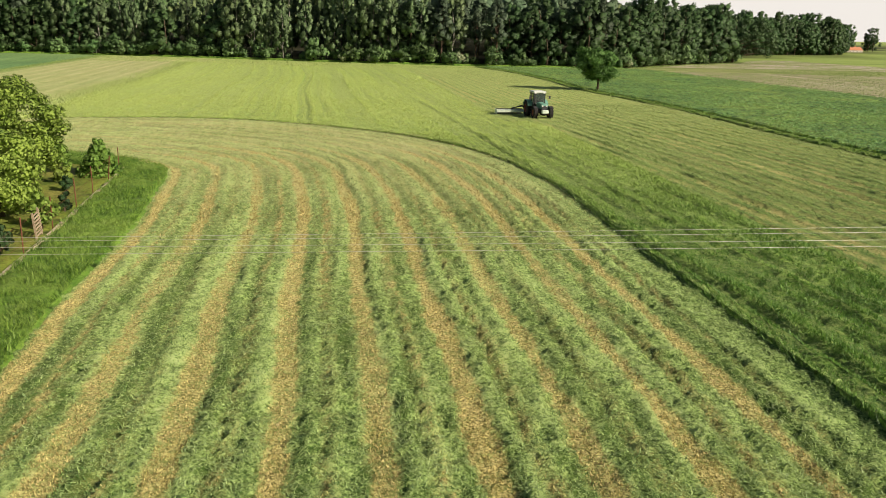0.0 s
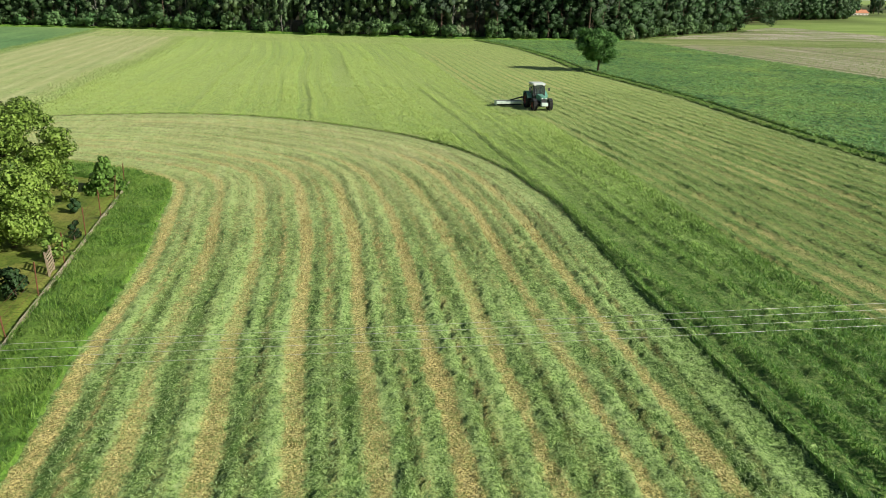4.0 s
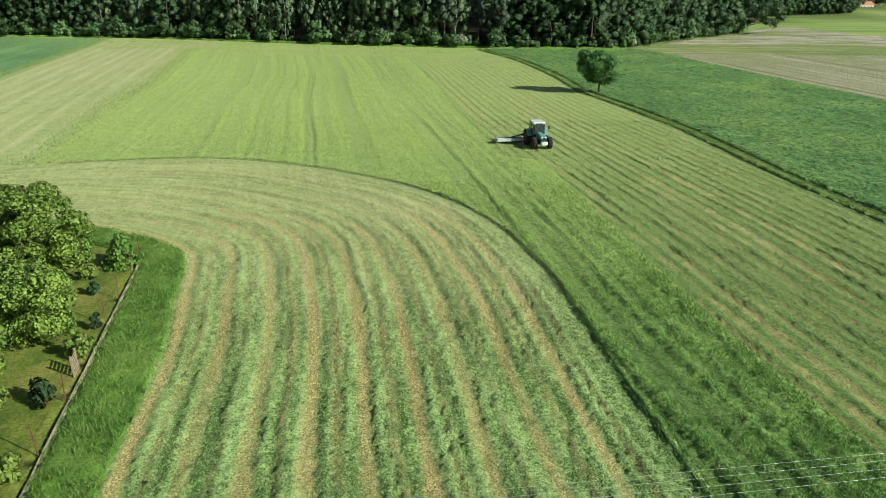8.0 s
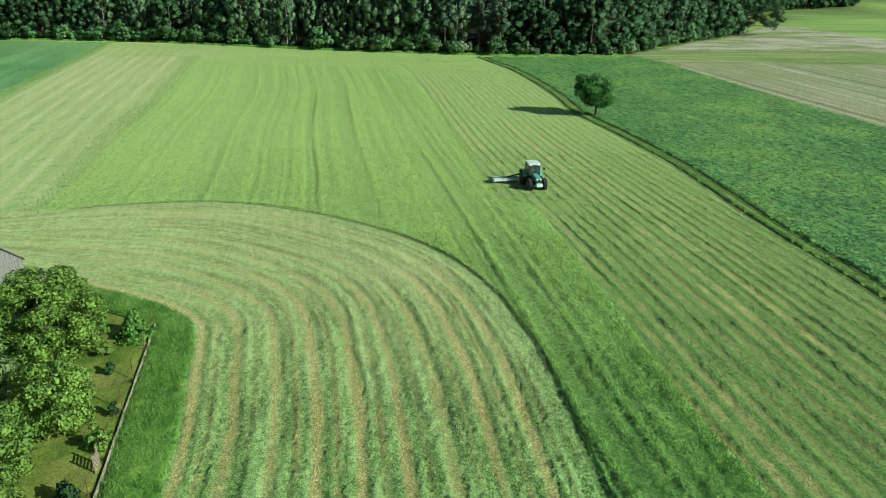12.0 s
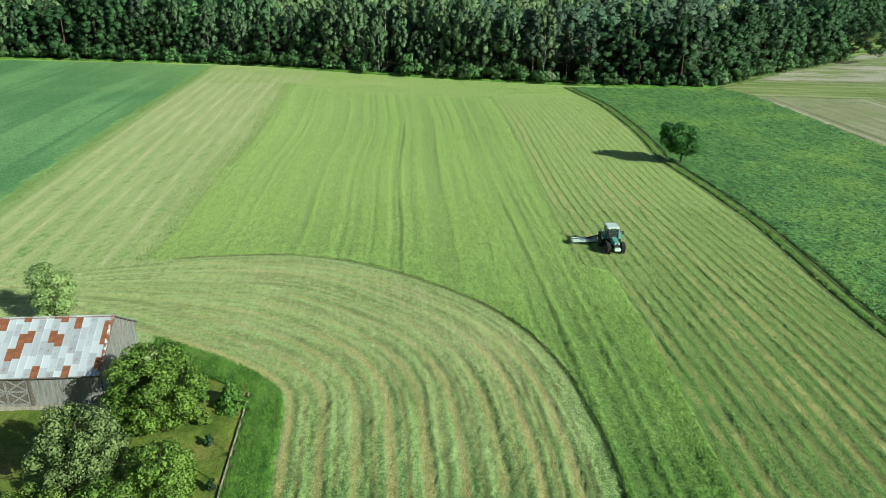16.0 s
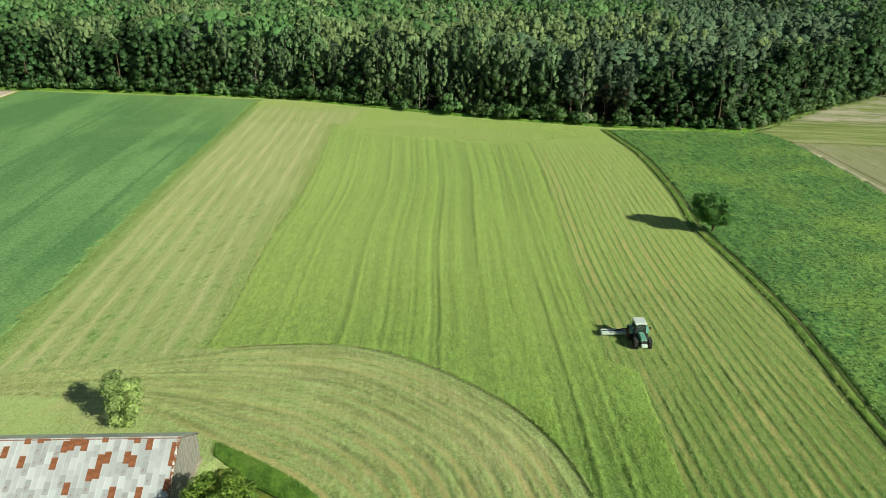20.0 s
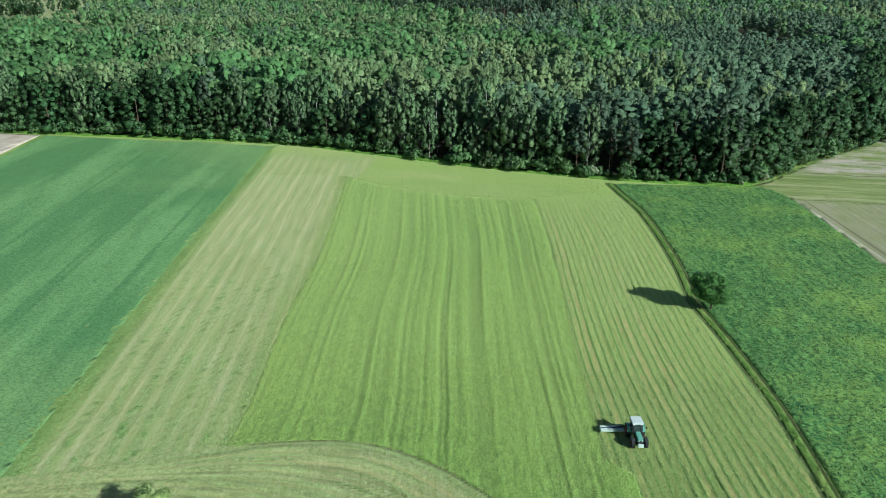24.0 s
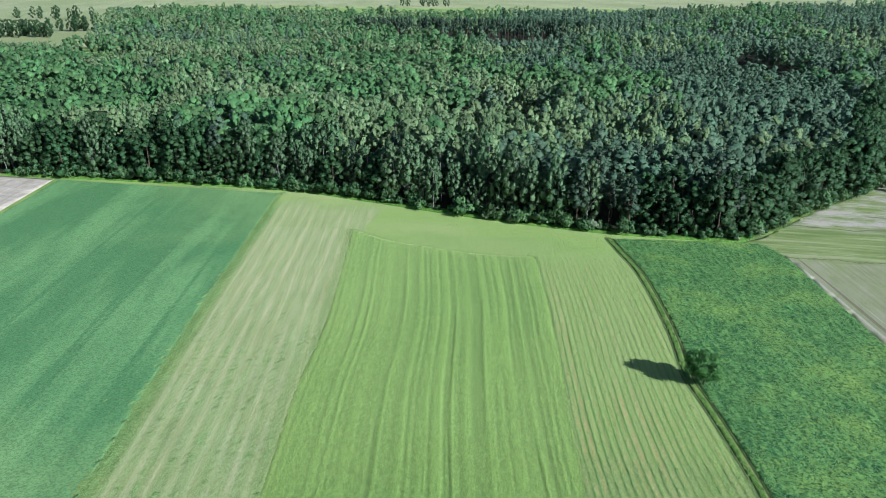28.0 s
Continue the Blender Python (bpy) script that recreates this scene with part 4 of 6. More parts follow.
# the wood's front: single trees, by kind
kinds = {
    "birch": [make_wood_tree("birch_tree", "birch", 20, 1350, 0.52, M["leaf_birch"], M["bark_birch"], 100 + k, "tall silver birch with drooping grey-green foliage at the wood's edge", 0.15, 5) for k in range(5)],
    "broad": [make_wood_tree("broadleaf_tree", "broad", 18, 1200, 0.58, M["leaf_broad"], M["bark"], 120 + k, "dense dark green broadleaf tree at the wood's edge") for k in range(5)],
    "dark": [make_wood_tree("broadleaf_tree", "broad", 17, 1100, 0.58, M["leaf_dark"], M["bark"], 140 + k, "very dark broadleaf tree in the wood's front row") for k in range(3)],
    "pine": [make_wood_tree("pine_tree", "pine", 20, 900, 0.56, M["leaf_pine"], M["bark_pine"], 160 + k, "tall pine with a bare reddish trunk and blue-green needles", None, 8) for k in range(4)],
    "far": [make_wood_tree("broadleaf_tree", "broad", 17, 240, 1.1, M["leaf_broad"], M["bark"], 170 + k, "dark broadleaf tree in a distant group between fields", None, 2, 15) for k in range(4)],
    "shrub": [make_tree("woodland_shrub", 4.5, 300, 0.6, M["leaf_shrub"], M["bark"], 180 + k, "leafy shrub in front of the wood", "shrub", 0.07, group="shrubs before the wood") for k in range(3)],
}
used_kind = {k: 0 for k in kinds}
rs = np.random.RandomState(7)


def stand(kind, x, y, size, tall=1.0):
    i = used_kind[kind]
    used_kind[kind] += 1
    src = kinds[kind][i % len(kinds[kind])]
    turn = rs.uniform(0, 6.28)
    if i < len(kinds[kind]):
        place(src, x, y, turn, size, tall)
    else:
        copy_at(src, x, y, turn, size, tall)


def mixture(x, y):
    """What grows there."""
    g = value_noise(np.array([x * 0.05]), np.array([y * 0.05]), 77)[0] + rs.normal(0, 0.12)
    if x > 46:
        return "broad" if g > 0.35 else "dark"
    if x > -4:
        return "pine" if g > 0.47 else ("birch" if g > 0.4 else "dark")
    if x > -100:
        return "birch" if g > 0.48 else ("broad" if g > 0.33 else "dark" if g > 0.2 else "pine")
    return "broad" if g > 0.45 else ("dark" if g > 0.3 else "birch")


edge = glide([(p[0], p[1]) for p in WOOD_EDGE[::3]], 1.0)
edge = edge[(edge[:, 0] > -260) & (edge[:, 0] < 240)]
run = np.concatenate([[0], np.cumsum(np.linalg.norm(np.diff(edge, axis=0), axis=1))])


def along(s):
    x, y = np.interp(s, run, edge[:, 0]), np.interp(s, run, edge[:, 1])
    x2, y2 = np.interp(s + 1, run, edge[:, 0]), np.interp(s + 1, run, edge[:, 1])
    d = np.array((x2 - x, y2 - y))
    d /= np.linalg.norm(d) + 1e-9
    return x, y, -d[1], d[0]


for depth, gap in ((1.5, 4.0), (6.0, 4.6)):
    s = rs.uniform(0, 2)
    while s < run[-1] - 2:
        x, y, nx_, ny_ = along(s)
        near = -215 < x < 130
        if near or x > 0 or depth < 4:
            q = depth + rs.uniform(-1.5, 3.2)
            kind = mixture(x, y)
            wide = 1.3 if kind in ("broad", "dark") else 1.05
            stand(kind, x + nx_ * q, y + ny_ * q, rs.uniform(0.68, 1.12) * (0.88 if depth < 2 else 1.0) * wide, rs.uniform(0.9, 1.2) / wide)
        s += gap * rs.uniform(0.55, 1.55) * (1 if near or x > 0 else 1.8)
s = 0.0
while s < run[-1] - 2:
    x, y, nx_, ny_ = along(s)
    if -200 < x < 120 and rs.rand() < 0.9:
        q = rs.uniform(-1.8, 0.8)
        stand("shrub", x + nx_ * q, y + ny_ * q, rs.uniform(0.4, 1.5))
    s += rs.uniform(1.5, 3.0)

# a broad tree leans out over the field at the wood's corner
ro = np.random.RandomState(61)
over_lobes = []
for k in range(26):
    a, q, z = k * 2.4, ro.uniform(0.3, 1.0), 3.2 + 9.6 * k / 25
    spread = 7.2 * math.sqrt(max(0.08, 1 - ((z - 7.6) / 6.4) ** 2))
    over_lobes.append(((5.6 + spread * q * math.cos(a), spread * q * math.sin(a) - 2.0, z), (ro.uniform(1.3, 2.1),) * 2 + (ro.uniform(1.0, 1.6),)))
over = make_tree("overhanging_tree", 14, 5200, 0.5, M["leaf_broad"], M["bark"], 602, "broad dark tree leaning out from the wood's corner", radius=0.32, lobes=over_lobes, limbs=14, jitter=0.5, fill=0.5, inner=0.5)
place(over, 90.5, 250.0)

M["leaf_pale"] = leaf_material("pale_shrub_leaves", (0.16, 0.22, 0.11), (0.36, 0.42, 0.26), 0.25, 0.35, 1.0, 0.15)
for k, (x, y, h) in enumerate(((1.5, 191.0, 3.6), (44.5, 194.5, 3.2), (-27.6, 193.5, 2.4), (-20.7, 192.2, 2.6), (38.0, 188.6, 2.2))):
    pale = make_tree("flowering_shrub", h, 420, 0.4, M["leaf_pale"], M["bark"], 190 + k, "pale flowering elder shrub at the foot of the wood", "shrub", 0.06, group="pale shrubs at the wood's foot")
    place(pale, x, y, k * 1.1)

# one dead tree stands pale above the canopy
rd = np.random.RandomState(12)
dead_wood = [tube([(0, 0, 0), (0.3, 0.1, 8), (0.1, 0.3, 15), (0.5, 0.2, 21)], [0.3, 0.24, 0.15, 0.03], 7)]
for k in range(26):
    z, a = rd.uniform(8, 19), rd.uniform(0, 6.28)
    r = (21.5 - z) * 0.36 + 0.8
    tip = np.array((r * math.cos(a), r * math.sin(a), z + r * rd.uniform(0.5, 1.0)))
    dead_wood.append(tube([(0.2, 0.2, z), tip * (0.55, 0.55, 0.5) + (0.1, 0.1, 0.5 * z), tip], [0.13, 0.09, 0.03], 5))
M["bare_wood"] = plain("bare_wood", (0.42, 0.40, 0.36), 0.9, 0, 3, 0.25)
dead = tagged(new("dead_tree", raw_mesh("dead_tree", *joined(dead_wood), M["bare_wood"], True)), "leafless pale grey dead tree standing in the wood", "tree")
dead.location = (-158.0, 312.0, 0)

for x in (-120.0, -60.0, 15.0):
    stand("pine", x, 216.0, 1.0)

# the wood behind: too many to count
CLEARINGS = [(-38, 308, 25, 31), (97, 497, 22, 56), (-95, 632, 92, 54), (-168, 330, 10, 22), (-92, 250, 6, 10), (-250, 330, 14, 12), (-330, 470, 40, 20)]


def grows(x, y, rw):
    """What stands where: 0 broadleaf, 1 birch, 2 pine."""
    patch = value_noise(x * 0.016 + 7, y * 0.016, 40) + rw.normal(0, 0.16, len(x))
    pines = patch + np.clip((x + 0.12 * y + 5) / 110, -0.3, 0.2) - 0.5 * ((y > 340) & (y < 400) & (x > -90) & (x < 30))
    birches = value_noise(x * 0.03, y * 0.03, 41) + rw.normal(0, 0.11, len(x)) + np.where((x > -110) & (y < 300), 0.25, -0.05)
    return np.where(pines > 0.55, 2, np.where(birches > 0.5, 1, 0))


def far_wood(kind, near, far, gap, n, size, masses, lump, seed, height):
    name = ("broad", "birch", "pine")[kind]
    rw = np.random.RandomState(seed)
    xs, ys = np.meshgrid(np.arange(-900, 620, gap), np.arange(195, 1300, gap))
    x, y = xs.ravel() + rw.uniform(-0.46, 0.46, xs.size) * gap, ys.ravel() + rw.uniform(-0.46, 0.46, xs.size) * gap
    ok = in_woods(x, y)
    x, y = x[ok], y[ok]
    dist, _, _, _ = nearest(WOOD_EDGE, x, y)
    ok = (dist > 9) & (np.hypot(x, y) >= near) & (np.hypot(x, y) < far)
    ok &= (x > -0.91 * y - 20) & (x < 0.41 * y + 20)
    for cx, cy, rx, ry in CLEARINGS:
        ok &= ((x - cx) / rx) ** 2 + ((y - cy) / ry) ** 2 > 0.85 + 0.3 * rw.rand(len(x))
    ok &= value_noise(x * 0.075 + 3, y * 0.05, 45) > 0.17
    x, y = x[ok], y[ok]
    ok = grows(x, y, rw) == kind
    x, y = x[ok], y[ok]
    hs = rw.uniform(*height, len(x)) * (0.8 + 0.4 * value_noise(x * 0.03, y * 0.03, 44))
    vs, fs, ws, own, at = [], [], [], [], 0
    protos = [wood_crown(name, n, size, rw, 0.42, masses, lump, 0.66, 0.8)[:3] for _ in range(8)]
    clothed = [wood_crown(name, n, size, rw, 0.30, masses, lump, 0.6, 0.8)[:3] for _ in range(3)]
    rim = np.zeros(len(x), bool)
    for cx, cy, rx, ry in CLEARINGS:
        rim |= ((x - cx) / (rx + 9)) ** 2 + ((y - cy) / (ry + 9)) ** 2 < 1.1
    for tx, ty, th, full in zip(x, y, hs, rim):
        v, f, w = clothed[rw.randint(3)] if full else protos[rw.randint(8)]
        a = rw.uniform(0, 6.28)
        c, s_ = math.cos(a), math.sin(a)
        wd = (23.0, 20.0, 20.0)[kind] * rw.uniform(0.7, 1.35)
        vs.append(np.stack([(v[:, 0] * c - v[:, 1] * s_) * wd + tx, (v[:, 0] * s_ + v[:, 1] * c) * wd + ty, v[:, 2] * th], 1))
        ws.append(np.stack([w[:, 0] * c - w[:, 1] * s_, w[:, 0] * s_ + w[:, 1] * c, w[:, 2]], 1))
        own.append(np.full(len(v), rw.rand()))
        fs.append(f + at)
        at += len(v)
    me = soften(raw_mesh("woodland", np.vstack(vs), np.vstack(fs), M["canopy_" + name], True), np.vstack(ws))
    me.attributes.new("tree", "FLOAT", "POINT").data.foreach_set("value", np.concatenate(own).astype(np.float32))
    tagged(new("woodland", me), ("dense green broadleaf canopy stretching into the distance", "feathery pale birch canopy in the wood", "grey-green pine canopy in the wood")[kind], "woodland", kind="stuff")


for kind, gap, tall in ((0, 7.4, (14.5, 20.5)), (1, 5.9, (15.5, 20)), (2, 5.4, (15, 19))):
    far_wood(kind, 0, 345, gap, 190, 0.039, 18, 1.4, 300, tall)
    far_wood(kind, 345, 620, gap * 1.15, 72, 0.058, 11, 1.6, 301, tall)
    far_wood(kind, 620, 1500, gap * 1.7, 24, 0.095, 6, 2.0, 302, tall)

# a far stand of tall pines with bare stems beyond the clearing
stems, heads, head_ways = [], [], []
stand_pine = [wood_crown("pine", 46, 0.08, np.random.RandomState(310 + k), 0.55, 12)[:3] for k in range(4)]
for k in range(230):
    x, y, h = rs.uniform(-232, -8), 690 + rs.uniform(0, 16), rs.uniform(21, 25)
    stems.append(tube([(x, y, 0), (x + rs.uniform(-0.4, 0.4), y, h * 0.9)], [0.3, 0.12], 5))
    v, f, w = stand_pine[k % 4]
    heads.append((v * (17, 17, h) + (x, y, 0), f)), head_ways.append(w)
tagged(new("pine_stems", raw_mesh("pine_stems", *joined(stems), M["bark_pine"], True)), "bare reddish stems of a distant pine stand", "woodland", kind="stuff")
tagged(new("pine_crowns", soften(raw_mesh("pine_crowns", *joined(heads), M["canopy_pine"], True), np.vstack(head_ways))), "crowns of a distant pine stand", "woodland", kind="stuff")

# ---- building blocks for made things ----


def box(cx, cy, cz, sx, sy, sz, turn=0.0, tilt=0.0, lean=0.0):
    """A box by its middle and sizes, as corners and faces."""
    c = np.array([(x, y, z) for x in (-0.5, 0.5) for y in (-0.5, 0.5) for z in (-0.5, 0.5)]) * (sx, sy, sz)
    m = np.array(Euler((tilt, lean, turn)).to_matrix())
    f = np.array([(0, 1, 3, 2), (4, 6, 7, 5), (0, 4, 5, 1), (2, 3, 7, 6), (0, 2, 6, 4), (1, 5, 7, 3)])
    return c @ m.T + (cx, cy, cz), f


def bar(a, b, w, h):
    """A straight bar from a to b."""
    a, b = Vector(a), Vector(b)
    d = b - a
    v, f = box(0, 0, 0, d.length, w, h)
    m = np.array(d.to_track_quat("X", "Z").to_matrix())
    return v @ m.T + np.array((a + b) / 2), f


def part(name, pieces, material, parent, label="", bevel=0.0, smooth=False):
    """One mesh under a thing, from one piece or several joined."""
    v, f = joined(pieces if isinstance(pieces, list) else [pieces])
    me = raw_mesh(name, v, f, material, smooth)
    if bevel:
        bm = bmesh.new()
        bm.from_mesh(me)
        bmesh.ops.bevel(bm, geom=bm.edges[:], offset=bevel, segments=2, affect="EDGES", clamp_overlap=True)
        bm.to_mesh(me)
        bm.free()
    ob = new(name, me)
    ob.parent = parent
    return tagged(ob, label) if label else ob


def lathe(profile, sides, axis="z", at=(0, 0, 0)):
    """A turned shape from (radius, height) steps."""
    v, f = [], []
    for r, h in profile:
        for s in range(sides):
            g = 2 * math.pi * s / sides
            v.append((r * math.cos(g), r * math.sin(g), h))
    for k in range(len(profile) - 1):
        for s in range(sides):
            i, j = k * sides + s, k * sides + (s + 1) % sides
            f.append((i, j, j + sides, i + sides))
    v = np.array(v)
    if axis == "y":
        v = v[:, [0, 2, 1]]
    if axis == "x":
        v = v[:, [2, 0, 1]]
    return v + at, np.array(f)


def boards_material():
    n = Nodes("weathered_boards", 0.85, 0.2)
    g = n.noise(1.0, n.scaled(9, 9, 0.9), 6.0, 0.7)
    c = n.mix(n.ramp(g, 0.3, 0.7), (0.085, 0.08, 0.075), (0.42, 0.40, 0.37))
    c = n.mix(n.math("MULTIPLY", n.island(), 0.5), c, (0.33, 0.31, 0.29))
    return n.color(c, g, 0.4, 0.01)


def sheet_material():
    n = Nodes("galvanised_sheets", 0.42, 0.5)
    n.bsdf.inputs["Metallic"].default_value = 0.35
    r = n.rand()
    g = n.noise(2.2, detail=6.0, rough=0.7)
    grey = n.mix(r, (0.50, 0.51, 0.54), (0.82, 0.84, 0.88))
    rust = n.mix(n.ramp(g, 0.3, 0.7), (0.14, 0.045, 0.02), (0.34, 0.13, 0.06))
    spots = n.ramp(n.math("ADD", g, n.math("MULTIPLY", r, -0.12)), 0.55, 0.63, 0.0, 0.9)
    whole = n.ramp(n.math("FRACT", n.math("MULTIPLY", r, 7.31)), 0.865, 0.875)
    f = n.math("MAXIMUM", spots, whole)
    n.put(n.ramp(f, 0, 1, 0.42, 0.9), n.bsdf.inputs["Roughness"])
    n.put(n.ramp(f, 0, 1, 0.35, 0.0), n.bsdf.inputs["Metallic"])
    return n.color(n.mix(f, grey, rust), g, 0.12, 0.01)


M["boards"] = boards_material()
M["sheets"] = sheet_material()
M["rust"] = plain("rust", (0.17, 0.07, 0.04), 0.9, 0, 8, 0.4)
flaking = Nodes("flaking_sheet", 0.7, 0.3)
flakes = flaking.noise(3.0, detail=6.0, rough=0.75)
M["flaking"] = flaking.color(flaking.mix(flaking.ramp(flakes, 0.46, 0.52), (0.72, 0.72, 0.74), flaking.mix(flakes, (0.12, 0.04, 0.02), (0.36, 0.15, 0.08))), flakes, 0.3, 0.02)
M["timber_dark"] = plain("old_timber", (0.15, 0.125, 0.10), 0.9, 0, 7, 0.4)
M["timber_pale"] = plain("pale_timber", (0.36, 0.29, 0.20), 0.85, 0, 7, 0.3)
M["concrete"] = plain("concrete", (0.56, 0.47, 0.35), 0.9, 0, 5, 0.3)
M["stone"] = plain("plinth_stone", (0.34, 0.30, 0.24), 0.9, 0, 3, 0.35)
M["wire"] = plain("bright_wire", (0.55, 0.56, 0.54), 0.35, 0.4, 3, 0.1)

# ---- the barn: origin at its front corner, x along the front wall, y into the depth ----
barn = tagged(new("barn"), "weathered grey board barn with a patched rusty sheet-metal roof", "barn")
barn.matrix_world = pose(-27.92, 39.35, 0, 0, 0, 192.1) @ Matrix.Scale(-1, 4, (0, 1, 0))
LONG, DEEP, EAVE, RIDGE = 26.0, 7.5, 2.72, 5.0


def roof_z(d):
    return EAVE + (RIDGE - EAVE) * (1 - abs(d - DEEP / 2) / (DEEP / 2))


rb = np.random.RandomState(3)
DOORS = [(4.75, 7.75), (8.1, 11.1)]


def wall_boards(x0, x1, z0, z1):
    out, x = [], x0
    while x < x1 - 0.05:
        w = min(rb.uniform(0.13, 0.2), x1 - x)
        out.append(box(x + w / 2, rb.uniform(-0.012, 0.012), (z0 + z1) / 2 + rb.uniform(-0.02, 0.02), w - 0.012, 0.03, z1 - z0, 0, 0, rb.normal(0, 0.004)))
        x += w
    return out


part("front_wall", wall_boards(0, DOORS[0][0], 0.3, EAVE) + wall_boards(DOORS[0][1] + 0.05, DOORS[1][0] - 0.05, 0.3, EAVE) + wall_boards(DOORS[1][1], LONG, 0.3, EAVE)
     + wall_boards(DOORS[0][0], DOORS[0][1], 2.45, EAVE) + wall_boards(DOORS[1][0], DOORS[1][1], 2.45, EAVE), M["boards"], barn, "grey vertical boards with gaps")
gable, y = [], 0.05
while y < DEEP:
    w = rb.uniform(0.14, 0.22)
    z1 = roof_z(min(DEEP, y + w / 2)) - 0.06
    gable.append(box(rb.uniform(-0.02, 0.02), y + w / 2, (0.3 + z1) / 2, 0.03, w - 0.02, z1 - 0.3, 0, rb.normal(0, 0.012), 0))
    y += w
for piece in gable:
    part("gable_board", piece, M["boards"], barn)
part("far_gable", [(np.array([(LONG, 0, 0.3), (LONG, DEEP, 0.3), (LONG, DEEP, EAVE - 0.1), (LONG, DEEP / 2, RIDGE - 0.1), (LONG, DEEP / 2, RIDGE - 0.1), (LONG, 0, EAVE - 0.1)]), np.array([(0, 1, 2, 5), (5, 2, 3, 4)]))], M["boards"], barn)
part("back_wall", [(v + (0, DEEP, 0), f) for v, f in wall_boards(0, LONG, 0.3, EAVE)], M["boards"], barn)
part("inner_lining", [box(LONG / 2, 0.07, 1.5, LONG - 0.2, 0.03, 2.3), box(0.07, DEEP / 2, 1.5, 0.03, DEEP - 0.2, 2.3), box(LONG / 2, DEEP - 0.07, 1.5, LONG - 0.2, 0.03, 2.3)], M["timber_dark"], barn)
part("plinth", [box(LONG / 2, -0.02, 0.14, LONG + 0.2, 0.4, 0.36), box(0, DEEP / 2, 0.14, 0.4, DEEP, 0.36), box(LONG / 2, DEEP, 0.14, LONG, 0.4, 0.36)], M["stone"], barn, "low stone plinth", 0.03)
for x0, x1 in DOORS:
    door = part("barn_door", [box((x0 + x1) / 2, 0.0, 1.38, x1 - x0, 0.05, 2.1)], M["timber_dark"], barn, "closed double door with crossed braces")
    mid = (x0 + x1) / 2
    frame_bars = [box(mid, -0.05, z, x1 - x0, 0.05, 0.13) for z in (0.4, 1.38, 2.36)] + [box(x, -0.05, 1.38, 0.13, 0.05, 2.0) for x in (x0 + 0.07, mid, x1 - 0.07)]
    part("door_frame", frame_bars, M["boards"], door)
    for a, b in ((x0, mid), (mid, x1)):
        for z0, z1 in ((0.45, 1.33), (1.43, 2.3)):
            part("brace", [bar((a + 0.1, -0.085, z0), (b - 0.1, -0.085, z1), 0.03, 0.1)], M["boards"], door)
            part("brace", [bar((a + 0.1, -0.1, z1), (b - 0.1, -0.1, z0), 0.03, 0.1)], M["boards"], door)
    for x in (x0 - 0.12, x1 + 0.12):
        part("post", [box(x, -0.07, 1.4, 0.2, 0.14, 2.5)], M["timber_dark"], barn)
slope = math.atan2(RIDGE - EAVE, DEEP / 2)
run_len = math.hypot(RIDGE - EAVE, DEEP / 2) + 0.45
part("roof_deck", [box(LONG / 2, DEEP / 4 - 0.16, (EAVE + RIDGE) / 2 - 0.02 - 0.1, LONG + 0.24, run_len, 0.06, 0, slope, 0),
                   box(LONG / 2, DEEP * 0.75 + 0.16, (EAVE + RIDGE) / 2 - 0.02 - 0.1, LONG + 0.24, run_len, 0.06, 0, -slope, 0)], M["timber_dark"], barn)
part("back_slope", [box(LONG / 2, DEEP * 0.75 + 0.16, (EAVE + RIDGE) / 2 - 0.03, LONG + 0.24, run_len, 0.03, 0, -slope, 0)], M["sheets"], barn)
ridge_pieces = [box(LONG / 2, DEEP / 2, RIDGE + 0.02, LONG + 0.24, 0.26, 0.05)]
part("ridge_cap", ridge_pieces, M["sheets"], barn)
part("verge_flashing", [box(-0.02, DEEP / 4 - 0.16, (EAVE + RIDGE) / 2 + 0.02, 0.2, run_len, 0.03, 0, slope, 0)], M["flaking"], barn, "rusty verge strip flaking at the gable edge")
ROWS_N, SHEET_W = 5, 0.5
sheet_len = run_len / ROWS_N + 0.06
v, f = box(0, 0, 0, SHEET_W + 0.03, sheet_len, 0.012)
fold, f2 = box(SHEET_W / 2, 0, 0.014, 0.025, sheet_len, 0.025)
sheet_mesh = raw_mesh("roof_sheet", *joined([(v, f), (fold, f2)]), M["sheets"])
for c in range(int((LONG + 0.2) / SHEET_W)):
    off = rb.uniform(0, sheet_len * 0.7)
    for r in range(ROWS_N + 1):
        t0 = max(0.0, r * run_len / ROWS_N - off)
        t1 = min(run_len, (r + 1) * run_len / ROWS_N - off + 0.05)
        if t1 - t0 < 0.12:
            continue
        sheet = new("roof_sheet", sheet_mesh)
        sheet.parent = barn
        t = (t0 + t1) / 2 - run_len / 2
        sheet.matrix_basis = (Matrix.Translation((0.15 + c * SHEET_W, DEEP / 4 - 0.16 + t * math.cos(slope), (EAVE + RIDGE) / 2 + t * math.sin(slope) - 0.02))
                              @ Euler((slope - 0.008, rb.normal(0, 0.01), rb.normal(0, 0.008))).to_matrix().to_4x4() @ Matrix.Diagonal((1, (t1 - t0) / sheet_len, 1, 1)))

# ---- the garden ----


